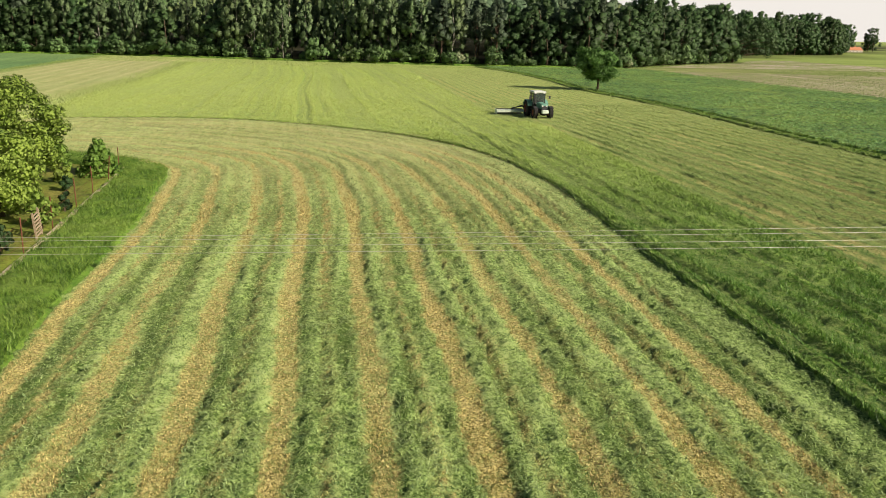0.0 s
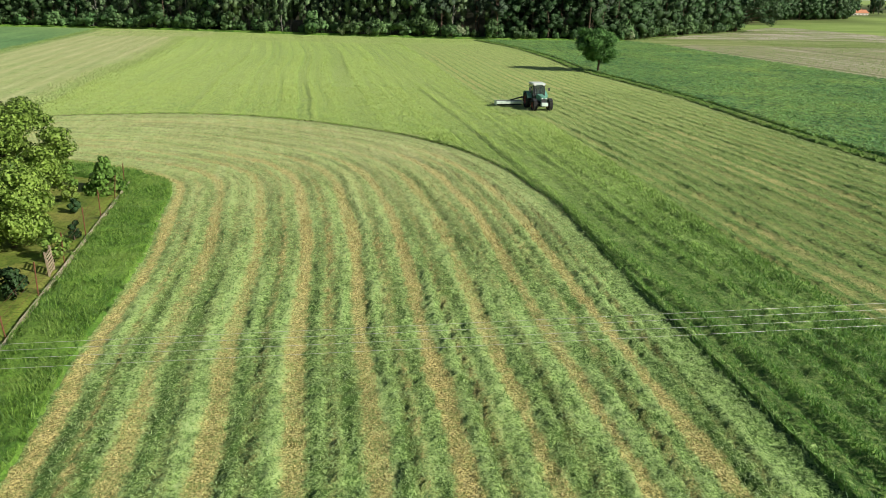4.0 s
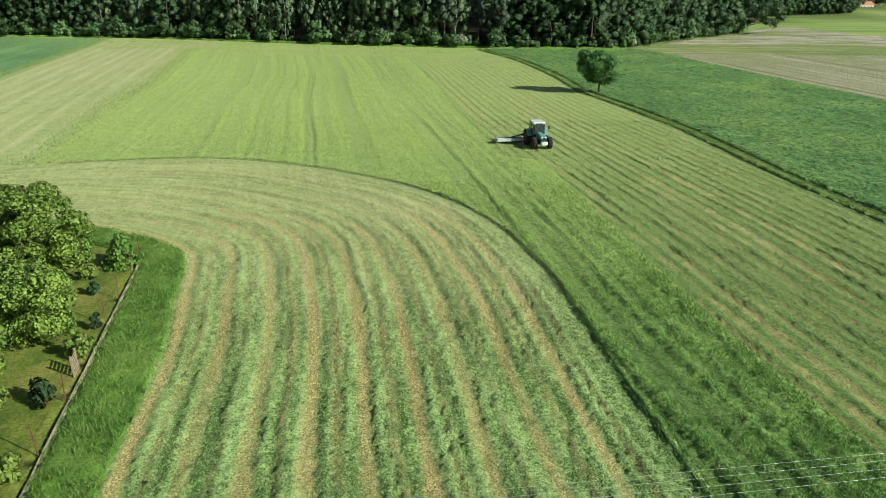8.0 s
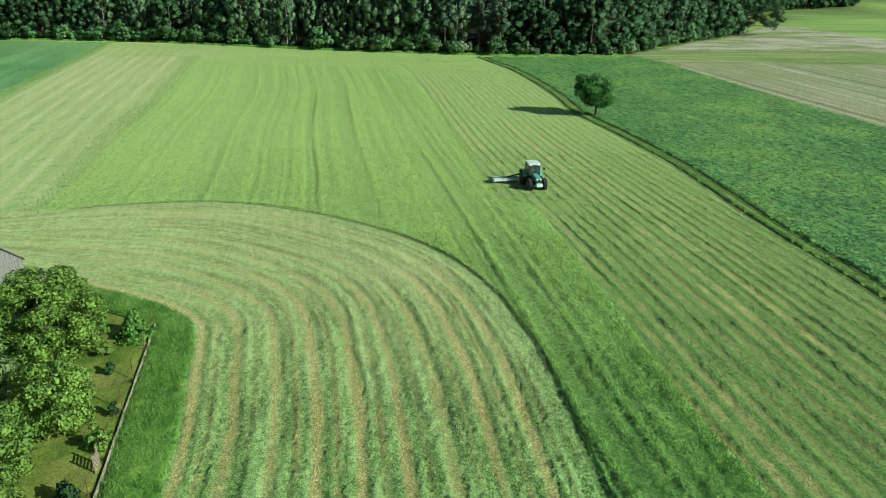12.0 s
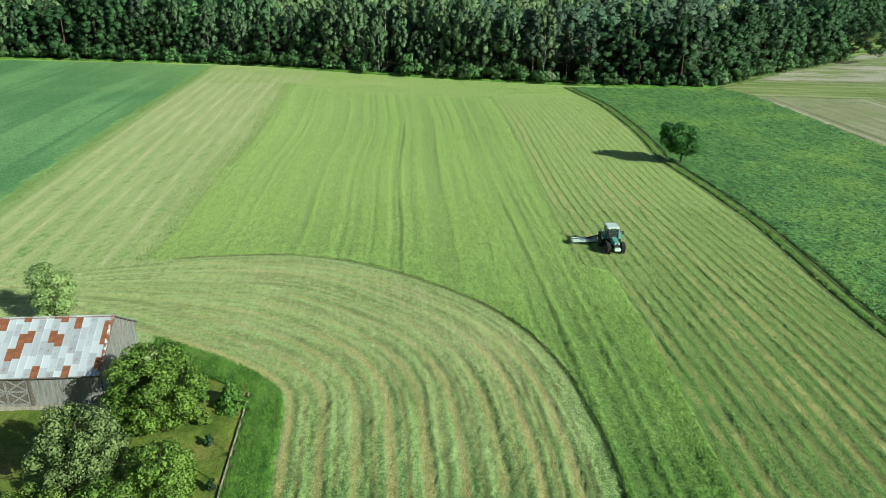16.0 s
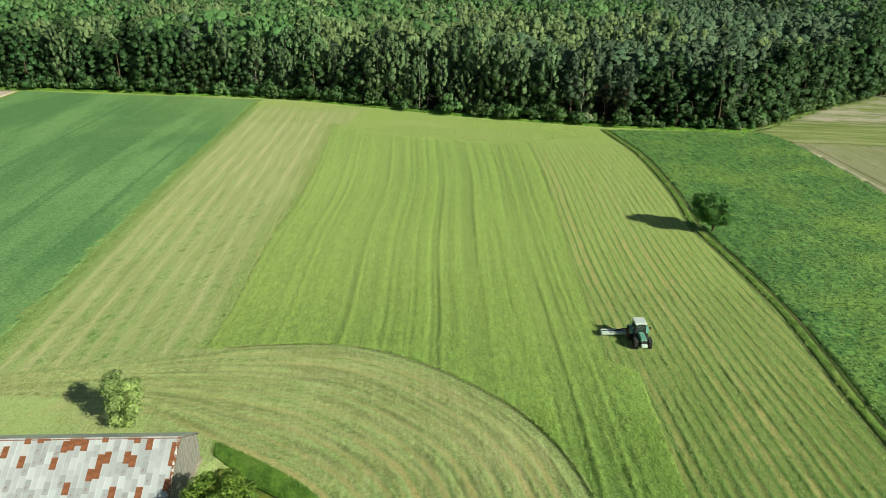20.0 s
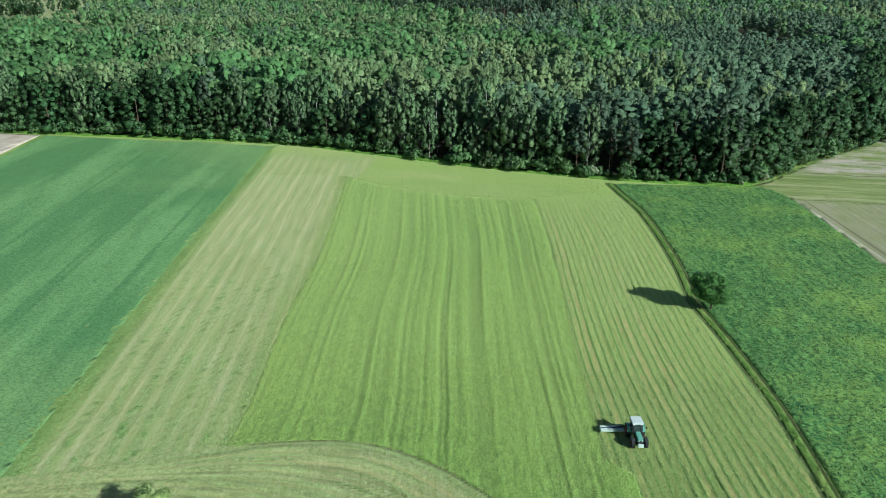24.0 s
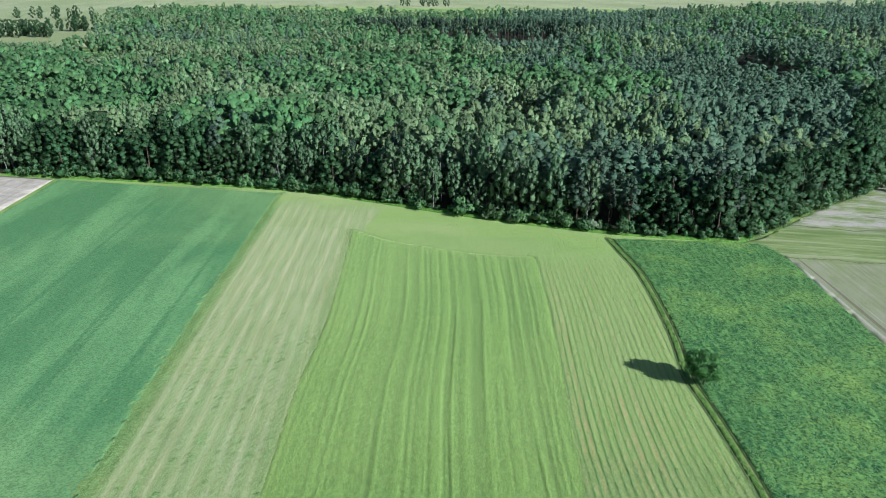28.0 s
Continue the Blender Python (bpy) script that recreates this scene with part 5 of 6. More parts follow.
def lumps(h, wide, n, seed, low=0.15, top=0.9, r=(0.16, 0.24), tall=0.8):
    """Crown masses for a garden tree of that height and half width."""
    rs_ = np.random.RandomState(seed)
    out = []
    for k in range(n):
        z = low + (top - low) * (k + 0.5) / n
        s = wide * math.sqrt(max(0.05, 1 - ((z - (low + top) / 2) / ((top - low) * 0.62)) ** 2))
        a, q = k * 2.4 + rs_.uniform(-0.5, 0.5), rs_.uniform(0.35, 0.85 if n < 50 else 0.98)
        rr = wide * rs_.uniform(*r) * 1.9
        out.append(((s * q * math.cos(a), s * q * math.sin(a), z * h), (rr, rr, rr * tall)))
    return out


walnut = make_tree("walnut_tree", 6.2, 24000, 0.14, M["leaf_garden"], M["bark"], 501, "round full walnut tree with large glossy leaves by the barn", radius=0.16, lobes=lumps(6.2, 2.6, 75, 1, 0.10, 0.86, (0.10, 0.155)), limbs=9, jitter=0.9, fill=0.6, inner=0.8, share=0.35)
place(walnut, -23.0, 37.5, 0.0, 1.1, 0.86)
willow = make_tree("willow_tree", 5.6, 18000, 0.14, M["leaf_willow"], M["bark"], 502, "bushy grey-green willow in the garden", radius=0.12, lobes=lumps(5.6, 2.6, 75, 2, 0.10, 0.88, (0.08, 0.13), 1.3), limbs=8, hang=-0.9, jitter=0.9, fill=0.58, inner=0.75, share=0.35)
place(willow, -24.0, 30.8, 0.4)
for k, (x, y, h, w) in enumerate(((-19.1, 30.7, 4.0, 1.9), (-20.3, 26.9, 3.9, 2.0), (-18.0, 22.4, 3.5, 1.8), (-23.4, 25.6, 4.4, 2.2), (-17.3, 18.0, 3.4, 1.7))):
    fruit = make_tree("fruit_tree", h, 12000, 0.125, M["leaf_fruit"], M["bark"], 510 + k, "yellow-green leafy fruit tree on the garden lawn", radius=0.09, lobes=lumps(h, w * 1.05, 55, 10 + k, 0.12, 0.87, (0.09, 0.16), 1.0), limbs=7, jitter=0.9, fill=0.58, inner=0.75, share=0.35, group="garden fruit trees")
    place(fruit, x, y, k)
elder = make_tree("elder_bush", 4.0, 6000, 0.13, M["leaf_willow"], M["bark"], 520, "dull green twiggy bush behind the barn", "bush", 0.09, lobes=lumps(4.4, 1.5, 16, 21, 0.1, 0.88, (0.18, 0.3)), limbs=6, jitter=0.6)
place(elder, -38.8, 50.2, 0.0, 1.25)


def conifer(h, wide, seed):
    """A broad low spruce: whorls of drooping boughs."""
    rs_ = np.random.RandomState(seed)
    out = []
    for k in range(7):
        z, r = 0.08 + 0.8 * k / 6, wide * (1 - 0.8 * k / 6)
        for j in range(6):
            a = j * 1.047 + k * 0.5 + rs_.uniform(-0.2, 0.2)
            out.append(((r * 0.62 * math.cos(a), r * 0.62 * math.sin(a), z * h), (r * 0.36, r * 0.36, 0.1 * h)))
    return out


spruce = make_tree("spruce_shrub", 2.1, 1500, 0.2, M["leaf_garden"], M["bark"], 530, "low spreading spruce at the fence corner", "shrub", 0.05, lobes=conifer(2.1, 1.35, 4), limbs=4, hang=0.2, jitter=0.5)
place(spruce, -19.3, 40.4)
for k, (x, y, h, w, lf) in enumerate(((-21.5, 40.6, 1.7, 0.6, "leaf_garden"), (-17.05, 31.9, 1.0, 0.28, "leaf_dark"), (-16.5, 29.0, 1.5, 0.6, "leaf_fruit"), (-20.3, 38.2, 1.0, 0.5, "leaf_fruit"),
                                      (-16.0, 25.2, 1.2, 0.6, "leaf_dark"), (-14.8, 20.4, 1.0, 0.6, "leaf_fruit"), (-22.9, 42.4, 1.9, 0.9, "leaf_fruit"), (-19.0, 36.0, 0.8, 0.25, "leaf_dark"),
                                      (-26.0, 38.0, 1.5, 0.8, "leaf_willow"), (-25.0, 43.6, 1.6, 0.9, "leaf_fruit"))):
    bush = make_tree("garden_shrub", h, 420, 0.17, M[lf], M["bark"], 540 + k, "small leafy shrub on the garden lawn", "shrub", 0.03, lobes=lumps(h, w, 6, 30 + k, 0.2, 0.9, (0.2, 0.3)), limbs=4, group="garden shrubs", jitter=0.6)
    place(bush, x, y, k * 1.3)
# bare twigs beside the walnut
rt = np.random.RandomState(9)
twigs = []
for k in range(16):
    a = rt.uniform(0, 6.28)
    p1 = np.array((math.cos(a) * rt.uniform(0.5, 1.2), math.sin(a) * rt.uniform(0.4, 1.0), rt.uniform(1.2, 2.3)))
    twigs.append(tube([(0, 0, 0), p1 * 0.5 + (0, 0, 0.2), p1], [0.035, 0.022, 0.006], 5))
dead_bush = tagged(new("bare_bush", raw_mesh("bare_bush", *joined(twigs), M["bark"], True)), "leafless grey twiggy bush beside the walnut tree", "bush")
dead_bush.location = (-25.3, 36.3, 0.05)

# fence: a concrete foot with rusty posts and three wires
FA, FB = Vector((-18.78, 42.2, 0)), Vector((-10.9, 6.0, 0))
fence = tagged(new("garden_fence"), "low concrete fence foot with thin rusty steel posts and slack wires", "fence")
fd = (FB - FA).normalized()
length = (FB - FA).length
n_slab = int(length / 2.4)
slab_v, slab_f = box(0, 0, 0.04, 2.37, 0.08, 0.28)
slab_mesh = raw_mesh("foot_slab", slab_v, slab_f, M["concrete"])
turn = math.atan2(fd.y, fd.x)
for k in range(n_slab):
    slab = new("foot_slab", slab_mesh)
    slab.parent = fence
    slab.matrix_basis = pose(*(FA + fd * (k + 0.5) * length / n_slab + Vector((0, 0, rt.uniform(-0.03, 0.02)))), 0, rt.normal(0, 0.6), math.degrees(turn) + rt.normal(0, 0.4))
post_mesh = raw_mesh("post", *joined([lathe([(0.001, 0), (0.024, 0), (0.024, 1.35), (0.001, 1.36)], 8), box(0, 0, 1.2, 0.05, 0.05, 0.03)]), M["rust"])
tops = []
for k, s in enumerate((0.6, 3.4, 6.8, 9.9, 13.6, 17.2, 20.8, 24.4, 28.0, 31.6)):
    p = FA + fd * s + Vector((-0.16, 0, 0))
    post = new("post", post_mesh)
    post.parent = fence
    post.matrix_basis = pose(p.x, p.y, 0.05, rt.normal(0, 2.5), rt.normal(0, 2.5), 0)
    tops.append(p)
for z in (0.45, 0.8, 1.15):
    part("wire", [bar(a + Vector((0, 0, z)), b + Vector((0, 0, z - 0.02)), 0.006, 0.006) for a, b in zip(tops, tops[1:])], M["rust"], fence)
rack = tagged(new("wooden_rack"), "small slatted wooden rack leaning beside the fence", "rack")
rack.matrix_world = pose(-15.95, 27.7, 0.05, 0, -8, 100)
for x in (-0.3, 0.3):
    part("upright", [box(x, 0, 0.55, 0.06, 0.06, 1.1)], M["timber_pale"], rack)
for k in range(7):
    part("slat", [box(0, -0.04, 0.15 + 0.14 * k, 0.66, 0.02, 0.07)], M["timber_pale"], rack)

# ---- tractor with a side mower ----
M["tractor_green"] = plain("green_paint", (0.15, 0.36, 0.28), 0.35, 0, 3, 0.12)
M["tractor_white"] = plain("white_roof_paint", (0.62, 0.68, 0.66), 0.4, 0, 3, 0.06)
M["dark_metal"] = plain("dark_metal", (0.045, 0.045, 0.05), 0.6, 0.2, 5, 0.3)
M["tyre"] = plain("tyre_rubber", (0.028, 0.027, 0.026), 0.9, 0, 9, 0.3)
M["rim"] = plain("rim_paint", (0.30, 0.10, 0.07), 0.5, 0, 5, 0.2)
M["mower_cover"] = plain("pale_mower_paint", (0.60, 0.70, 0.64), 0.45, 0, 2, 0.12)
M["lamp"] = plain("lamp_glass", (0.8, 0.8, 0.78), 0.15, 0, 3, 0.05)
glass = Nodes("cab_glass", 0.05, 0.5)
glass.bsdf.inputs["Transmission Weight"].default_value = 0.85
M["glass"] = glass.color((0.25, 0.32, 0.32))

tractor = tagged(new("tractor"), "green tractor with a white cab roof mowing the meadow's edge", "tractor")
heading = math.degrees(math.atan2(-0.978, 0.205))
tractor.matrix_world = pose(8.55, 75.0, 0.05, 0, 0, heading) @ Matrix.Scale(0.9, 4)


def wheel(x, y, r, w):
    s = 1 if y > 0 else -1
    prof = [(r * 0.56, -w / 2), (r * 0.9, -w / 2), (r, -w * 0.36), (r, w * 0.36), (r * 0.9, w / 2), (r * 0.56, w / 2)]
    lugs = []
    for k in range(20):
        g = k * 2 * math.pi / 20
        v, f = box(0, 0, 0, 0.05, w * 0.5, 0.12)
        c, sn = math.cos(g), math.sin(g)
        v = v + (r + 0.005, (w * 0.22 if k % 2 else -w * 0.22), 0)
        lugs.append((np.stack([v[:, 0] * c - v[:, 2] * sn, v[:, 1], v[:, 0] * sn + v[:, 2] * c], 1), f))
    hub = part("wheel", [lathe([(0.001, -w * 0.2), (r * 0.2, -w * 0.22), (r * 0.2, w * 0.22), (0.001, w * 0.2)], 14, "y", (x, y, r))], M["dark_metal"], tractor, smooth=False)
    part("tyre", [lathe(prof, 28, "y", (x, y, r))] + [(v + (x, y, r), f) for v, f in lugs], M["tyre"], hub, "black lugged tyre")
    part("rim", [lathe([(r * 0.2, s * w * 0.1), (r * 0.42, s * w * 0.05), (r * 0.5, s * w * 0.4), (r * 0.57, s * w * 0.45), (r * 0.57, -s * w * 0.4)], 24, "y", (x, y, r))], M["rim"], hub, "dull red rim")


for y in (0.92, -0.92):
    wheel(-1.05, y, 0.86, 0.5)
    wheel(1.42, y * 0.95, 0.62, 0.42)
part("chassis", [box(0.35, 0, 0.75, 3.3, 0.5, 0.42), box(-1.05, 0, 0.86, 0.35, 1.5, 0.3), box(1.42, 0, 0.62, 0.25, 1.4, 0.2)], M["dark_metal"], tractor, bevel=0.03)
part("hood", [box(1.2, 0, 1.32, 1.75, 0.72, 0.55, 0, 0, 0.09)], M["tractor_green"], tractor, "green sloping bonnet", 0.09)
part("grille", [box(2.09, 0, 1.12, 0.05, 0.6, 0.5)], M["dark_metal"], tractor, bevel=0.02)
part("front_weight", [box(2.3, 0, 0.78, 0.42, 0.75, 0.36)], M["mower_cover"], tractor, "pale front weight block", 0.05)
for y in (0.22, -0.22):
    part("headlight", [box(2.11, y, 1.38, 0.06, 0.18, 0.12)], M["lamp"], tractor, "clear headlight", 0.02)
for y in (0.92, -0.92):
    arch = [(0.98, g) for g in np.linspace(0.35, 2.7, 9)]
    pts = [(-1.05 + r * math.cos(g), y, 0.86 + r * math.sin(g)) for r, g in arch]
    part("fender", [bar(a, b, 0.52, 0.04) for a, b in zip(pts, pts[1:])], M["tractor_green"], tractor, "green rear fender")
    part("front_fender", [bar((1.42 - 0.5, y * 0.95, 1.24), (1.42 + 0.1, y * 0.95, 1.3), 0.4, 0.04), bar((1.42 + 0.1, y * 0.95, 1.3), (1.42 + 0.55, y * 0.95, 1.1), 0.4, 0.04)], M["dark_metal"], tractor)
    part("mirror", [box(0.35, y * 1.2, 2.15, 0.05, 0.2, 0.32), bar((0.3, y * 0.8, 2.3), (0.35, y * 1.15, 2.25), 0.03, 0.03)], M["dark_metal"], tractor)
    for z in (0.6, 0.9):
        part("step", [box(0.05, y * 0.85, z, 0.4, 0.25, 0.04)], M["dark_metal"], tractor)
cab = part("cab", [box(-0.55, 0, 1.3, 1.5, 1.35, 0.35)], M["dark_metal"], tractor, "glazed cab", 0.05)
for x, y in ((0.2, 0.66), (0.2, -0.66), (-0.55, 0.72), (-0.55, -0.72), (-1.28, 0.66), (-1.28, -0.66)):
    part("pillar", [bar((x, y, 1.4), (x * 0.94 - 0.03, y * 0.93, 2.6), 0.07, 0.07)], M["dark_metal"], cab)
for a in ((0.2, 0, 2.0, 0.02, 1.22, 1.1), (-1.28, 0, 2.05, 0.02, 1.22, 0.95), (-0.17, 0.68, 2.0, 0.68, 0.02, 1.1), (-0.17, -0.68, 2.0, 0.68, 0.02, 1.1), (-0.9, 0.68, 2.05, 0.65, 0.02, 1.0), (-0.9, -0.68, 2.05, 0.65, 0.02, 1.0)):
    part("pane", [box(*a)], M["glass"], cab)
part("seat", [box(-0.75, 0, 1.6, 0.5, 0.5, 0.16), box(-0.98, 0, 1.9, 0.14, 0.48, 0.6, 0, 0, -0.15)], M["dark_metal"], cab, bevel=0.05)
part("steering_wheel", [lathe([(0.16, 0), (0.2, 0.015), (0.16, 0.03)], 16, "z", (-0.15, 0, 1.85))], M["dark_metal"], cab)
part("roof", [box(-0.55, 0, 2.69, 1.75, 1.5, 0.2)], M["tractor_white"], tractor, "white cab roof", 0.07)
for y in (0.5, -0.5):
    part("work_light", [box(0.31, y, 2.62, 0.06, 0.2, 0.12)], M["lamp"], tractor)
part("exhaust", [lathe([(0.05, 1.4), (0.07, 1.6), (0.07, 2.2), (0.04, 2.25), (0.04, 2.55)], 10, "z", (0.45, -0.55, 0))], M["dark_metal"], tractor)

mower = tagged(new("disc_mower"), "long pale disc mower held out beside the tractor", "mower")
mower.matrix_world = tractor.matrix_world.copy()
side = -1
part("cutter_bar", [box(-1.9, side * 2.75, 0.22, 0.45, 2.9, 0.1)], M["dark_metal"], mower, bevel=0.02)
part("cover", [box(-1.9, side * 2.75, 0.62, 1.0, 3.1, 0.1, 0, 0, 0.06), box(-1.42, side * 2.75, 0.48, 0.05, 3.1, 0.28, 0, 0, 0.25), box(-2.38, side * 2.75, 0.48, 0.05, 3.1, 0.28, 0, 0, -0.2)], M["mower_cover"], mower, "pale grey-green sheet cover", 0.03)
part("cover_rib", [box(-1.9, side * 2.75, 0.7, 0.08, 3.0, 0.08)], M["dark_metal"], mower)
part("end_guard", [box(-1.9, side * 4.3, 0.45, 0.9, 0.05, 0.5)], M["mower_cover"], mower, bevel=0.02)
part("arm", [bar((-1.7, -0.3, 0.9), (-1.8, side * 1.5, 1.0), 0.14, 0.14), bar((-1.8, side * 1.5, 1.0), (-1.85, side * 2.6, 0.75), 0.12, 0.12)], M["dark_metal"], mower)
part("cylinder", [bar((-1.6, -0.4, 1.35), (-1.75, side * 2.0, 0.95), 0.07, 0.07)], M["dark_metal"], mower)
part("headstock", [box(-1.75, 0, 0.9, 0.2, 0.8, 0.6)], M["dark_metal"], mower, bevel=0.03)

# ---- the lone tree by the track ----
rl = np.random.RandomState(44)
lone_lobes = []
for k in range(26):
    a, q, z = k * 2.4, rl.uniform(0.4, 1.0), 2.1 + 4.1 * k / 25
    s = 2.8 * math.sqrt(max(0.06, 1 - ((z - 4.7) / 2.9) ** 2))
    lone_lobes.append(((s * q * math.cos(a) - 0.5 - 0.15 * (z - 4.2), s * q * math.sin(a), z), (rl.uniform(0.95, 1.4),) * 2 + (rl.uniform(0.7, 1.0),)))
lone = make_tree("field_tree", 7.2, 12000, 0.27, M["leaf_lone"], M["bark"], 601, "single dark leaning fruit tree beside the field track", radius=0.15, lobes=lone_lobes, limbs=12, jitter=0.5, fill=0.6, inner=0.5)
place(lone, 21.6, 113.4, 0.0, 1.0, 0.9)

# ---- overhead wires ----
for k, (y0, z0, dz) in enumerate(((15.23, 3.92, -0.015), (14.92, 3.91, -0.020), (14.67, 3.83, -0.0256), (14.35, 3.78, -0.0286))):
    pts = []
    for x in np.linspace(-60, 60, 61):
        pts.append((x, y0 + x * (0.19 + 0.007 * k), z0 + dz * x + 0.00010 * x * x))
    line = tagged(new("overhead_wire", raw_mesh("overhead_wire", *tube(pts, [0.003] * 61, 6), M["wire"], True)), "thin bright overhead line strung across the field", "wire", "overhead wires")
for sx in (-60, 60):
    pole = tagged(new("utility_pole"), "plain wooden pole that carries the overhead wires", "pole")
    pole.location = (sx, 14.8 + sx * 0.2, 0)
    top = 3.9 + 0.36 - 0.022 * sx
    part("shaft", [lathe([(0.13, -0.1), (0.12, 1), (0.09, top + 0.4), (0.001, top + 0.42)], 12)], M["timber_dark"], pole, smooth=True)
    part("crossarm", [box(0, -0.05, top - 0.12, 0.1, 1.5, 0.1)], M["timber_dark"], pole)

# ---- far away: a barn roof, hedgerow trees and pale fields ----
house = tagged(new("farmhouse"), "distant low farm building with an orange tiled roof", "house")
house.matrix_world = pose(271, 528, -0.6, 0, 0, 15) @ Matrix.Scale(0.62, 4)
M["roof_tile"] = plain("orange_roof_tiles", (0.50, 0.22, 0.12), 0.8, 0, 1.5, 0.2)
M["plaster"] = plain("pale_plaster", (0.62, 0.58, 0.50), 0.9, 0, 1.0, 0.1)
part("wall", [box(0, 0, 1.6, 20, 9, 3.2)], M["plaster"], house)
rv = np.array([(-10.5, -5, 3.1), (10.5, -5, 3.1), (10.5, 5, 3.1), (-10.5, 5, 3.1), (-10.2, 0, 6.6), (10.2, 0, 6.6), (-10.2, 0.01, 6.6), (10.2, 0.01, 6.6)])
part("roof", [(rv, np.array([(0, 1, 5, 4), (2, 3, 6, 7), (3, 0, 4, 6), (1, 2, 7, 5), (0, 3, 2, 1)]))], M["roof_tile"], house, "orange tiled roof")
for x in (-6, -2, 3, 7):
    part("window", [box(x, -4.52, 1.8, 1.2, 0.06, 1.2)], M["dark_metal"], house)
part("chimney", [box(4, 0.8, 6.9, 0.7, 0.7, 1.6)], M["roof_tile"], house)

pale = field_material("pale_far_field", (0.36, 0.40, 0.16), (0.48, 0.50, 0.24), (0.58, 0.55, 0.32), 20, 0.003, 0.02, 0.004, 0.2)
field_patch("far_field", [(-430, 500), (-560, 560), (-900, 560), (-1700, 1500), (-900, 1500), (-640, 980), (-480, 720)], 40, steps((480, 1500, 40)), 0.3, 0.1, pale, "pale ripening field beyond the wood", 71)
field_patch("far_field", [(-1700, 1320), (420, 1320), (900, 2600), (-2600, 2600)], 80, steps((1300, 2620, 80)), 0.3, 0.1, pale, "pale ripening field on the horizon", 72)


def tree_group(cx, cy, rx, ry, count):
    for k in range(count):
        a, q = rs.uniform(0, 6.28), rs.uniform(0, 1) ** 0.5
        stand("far", cx + rx * q * math.cos(a), cy + ry * q * math.sin(a), rs.uniform(0.7, 1.15))


tree_group(-592, 692, 44, 20, 30)
tree_group(-578, 768, 26, 10, 14)
tree_group(-520, 792, 30, 14, 14)
tree_group(-760, 960, 70, 14, 14)
tree_group(-330, 1380, 60, 12, 10)
tree_group(290, 560, 60, 25, 22)
tree_group(330, 470, 60, 12, 14)
tree_group(232, 470, 10, 10, 3)

# Glowing wall added beyond the horizon in place of the white sky.
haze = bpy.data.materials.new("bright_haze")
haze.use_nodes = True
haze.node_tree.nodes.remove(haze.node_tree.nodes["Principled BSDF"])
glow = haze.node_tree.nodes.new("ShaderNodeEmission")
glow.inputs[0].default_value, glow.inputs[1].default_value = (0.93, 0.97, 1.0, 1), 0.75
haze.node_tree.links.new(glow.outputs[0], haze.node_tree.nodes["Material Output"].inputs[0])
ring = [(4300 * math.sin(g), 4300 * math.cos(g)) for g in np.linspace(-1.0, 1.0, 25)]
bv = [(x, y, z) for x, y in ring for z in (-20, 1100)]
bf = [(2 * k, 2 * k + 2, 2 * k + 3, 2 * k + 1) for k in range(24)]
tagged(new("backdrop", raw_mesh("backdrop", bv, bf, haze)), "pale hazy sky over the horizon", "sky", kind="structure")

# ---- loose hay, stubble and standing blades ----
ZG, SG = Z.reshape(ny, nx), stub.reshape(ny, nx)


def from_grid(grid, x, y):
    i, j = np.clip(np.searchsorted(gx, x) - 1, 0, nx - 2), np.clip(np.searchsorted(gy, y) - 1, 0, ny - 2)
    u, v = (x - gx[i]) / (gx[i + 1] - gx[i]), (y - gy[j]) / (gy[j + 1] - gy[j])
    return (grid[j, i] * (1 - u) + grid[j, i + 1] * u) * (1 - v) + (grid[j + 1, i] * (1 - u) + grid[j + 1, i + 1] * u) * v


def scatter(poly, spans, seed):
    """Places in an outline, with a density for each span of y: (from, to, per square metre)."""
    r = np.random.RandomState(seed)
    out = []
    for y0, y1, density in spans:
        x0, x1 = poly[:, 0].min(), poly[:, 0].max()
        n = int((x1 - x0) * (y1 - y0) * density)
        x, y = r.uniform(x0, x1, n), r.uniform(y0, y1, n)
        ok = inside(poly, x, y) & (np.abs(x + 1) < 0.66 * y + 9)
        out.append(np.stack([x[ok], y[ok]], 1))
    return np.vstack(out)


def blades(name, places, z, length, width, rise, yaw, spread, material, label, seed):
    """One narrow triangle for every blade. rise: 0 lies flat, 1 stands."""
    r = np.random.RandomState(seed)
    n = len(places)
    a = yaw + r.normal(0, spread, n)
    ln = length * r.uniform(0.5, 1.4, n)
    up = np.clip(rise + r.normal(0, 0.16, n), 0.03, 1) * 1.35
    d = np.stack([np.cos(a) * np.cos(up), np.sin(a) * np.cos(up), np.sin(up)], 1) * ln[:, None]
    b = a + 1.57 + r.normal(0, 0.7, n)
    s = np.stack([np.cos(b), np.sin(b), r.normal(0, 0.25, n)], 1) * (width * r.uniform(0.6, 1.4, n) / 2)[:, None]
    base = np.stack([places[:, 0], places[:, 1], z], 1)
    v = np.stack([base - s, base + s, base + d], 1).reshape(-1, 3)
    f = np.arange(3 * n).reshape(-1, 3)
    tagged(new(name, raw_mesh(name, v, f, material)), label, "grass", kind="stuff")


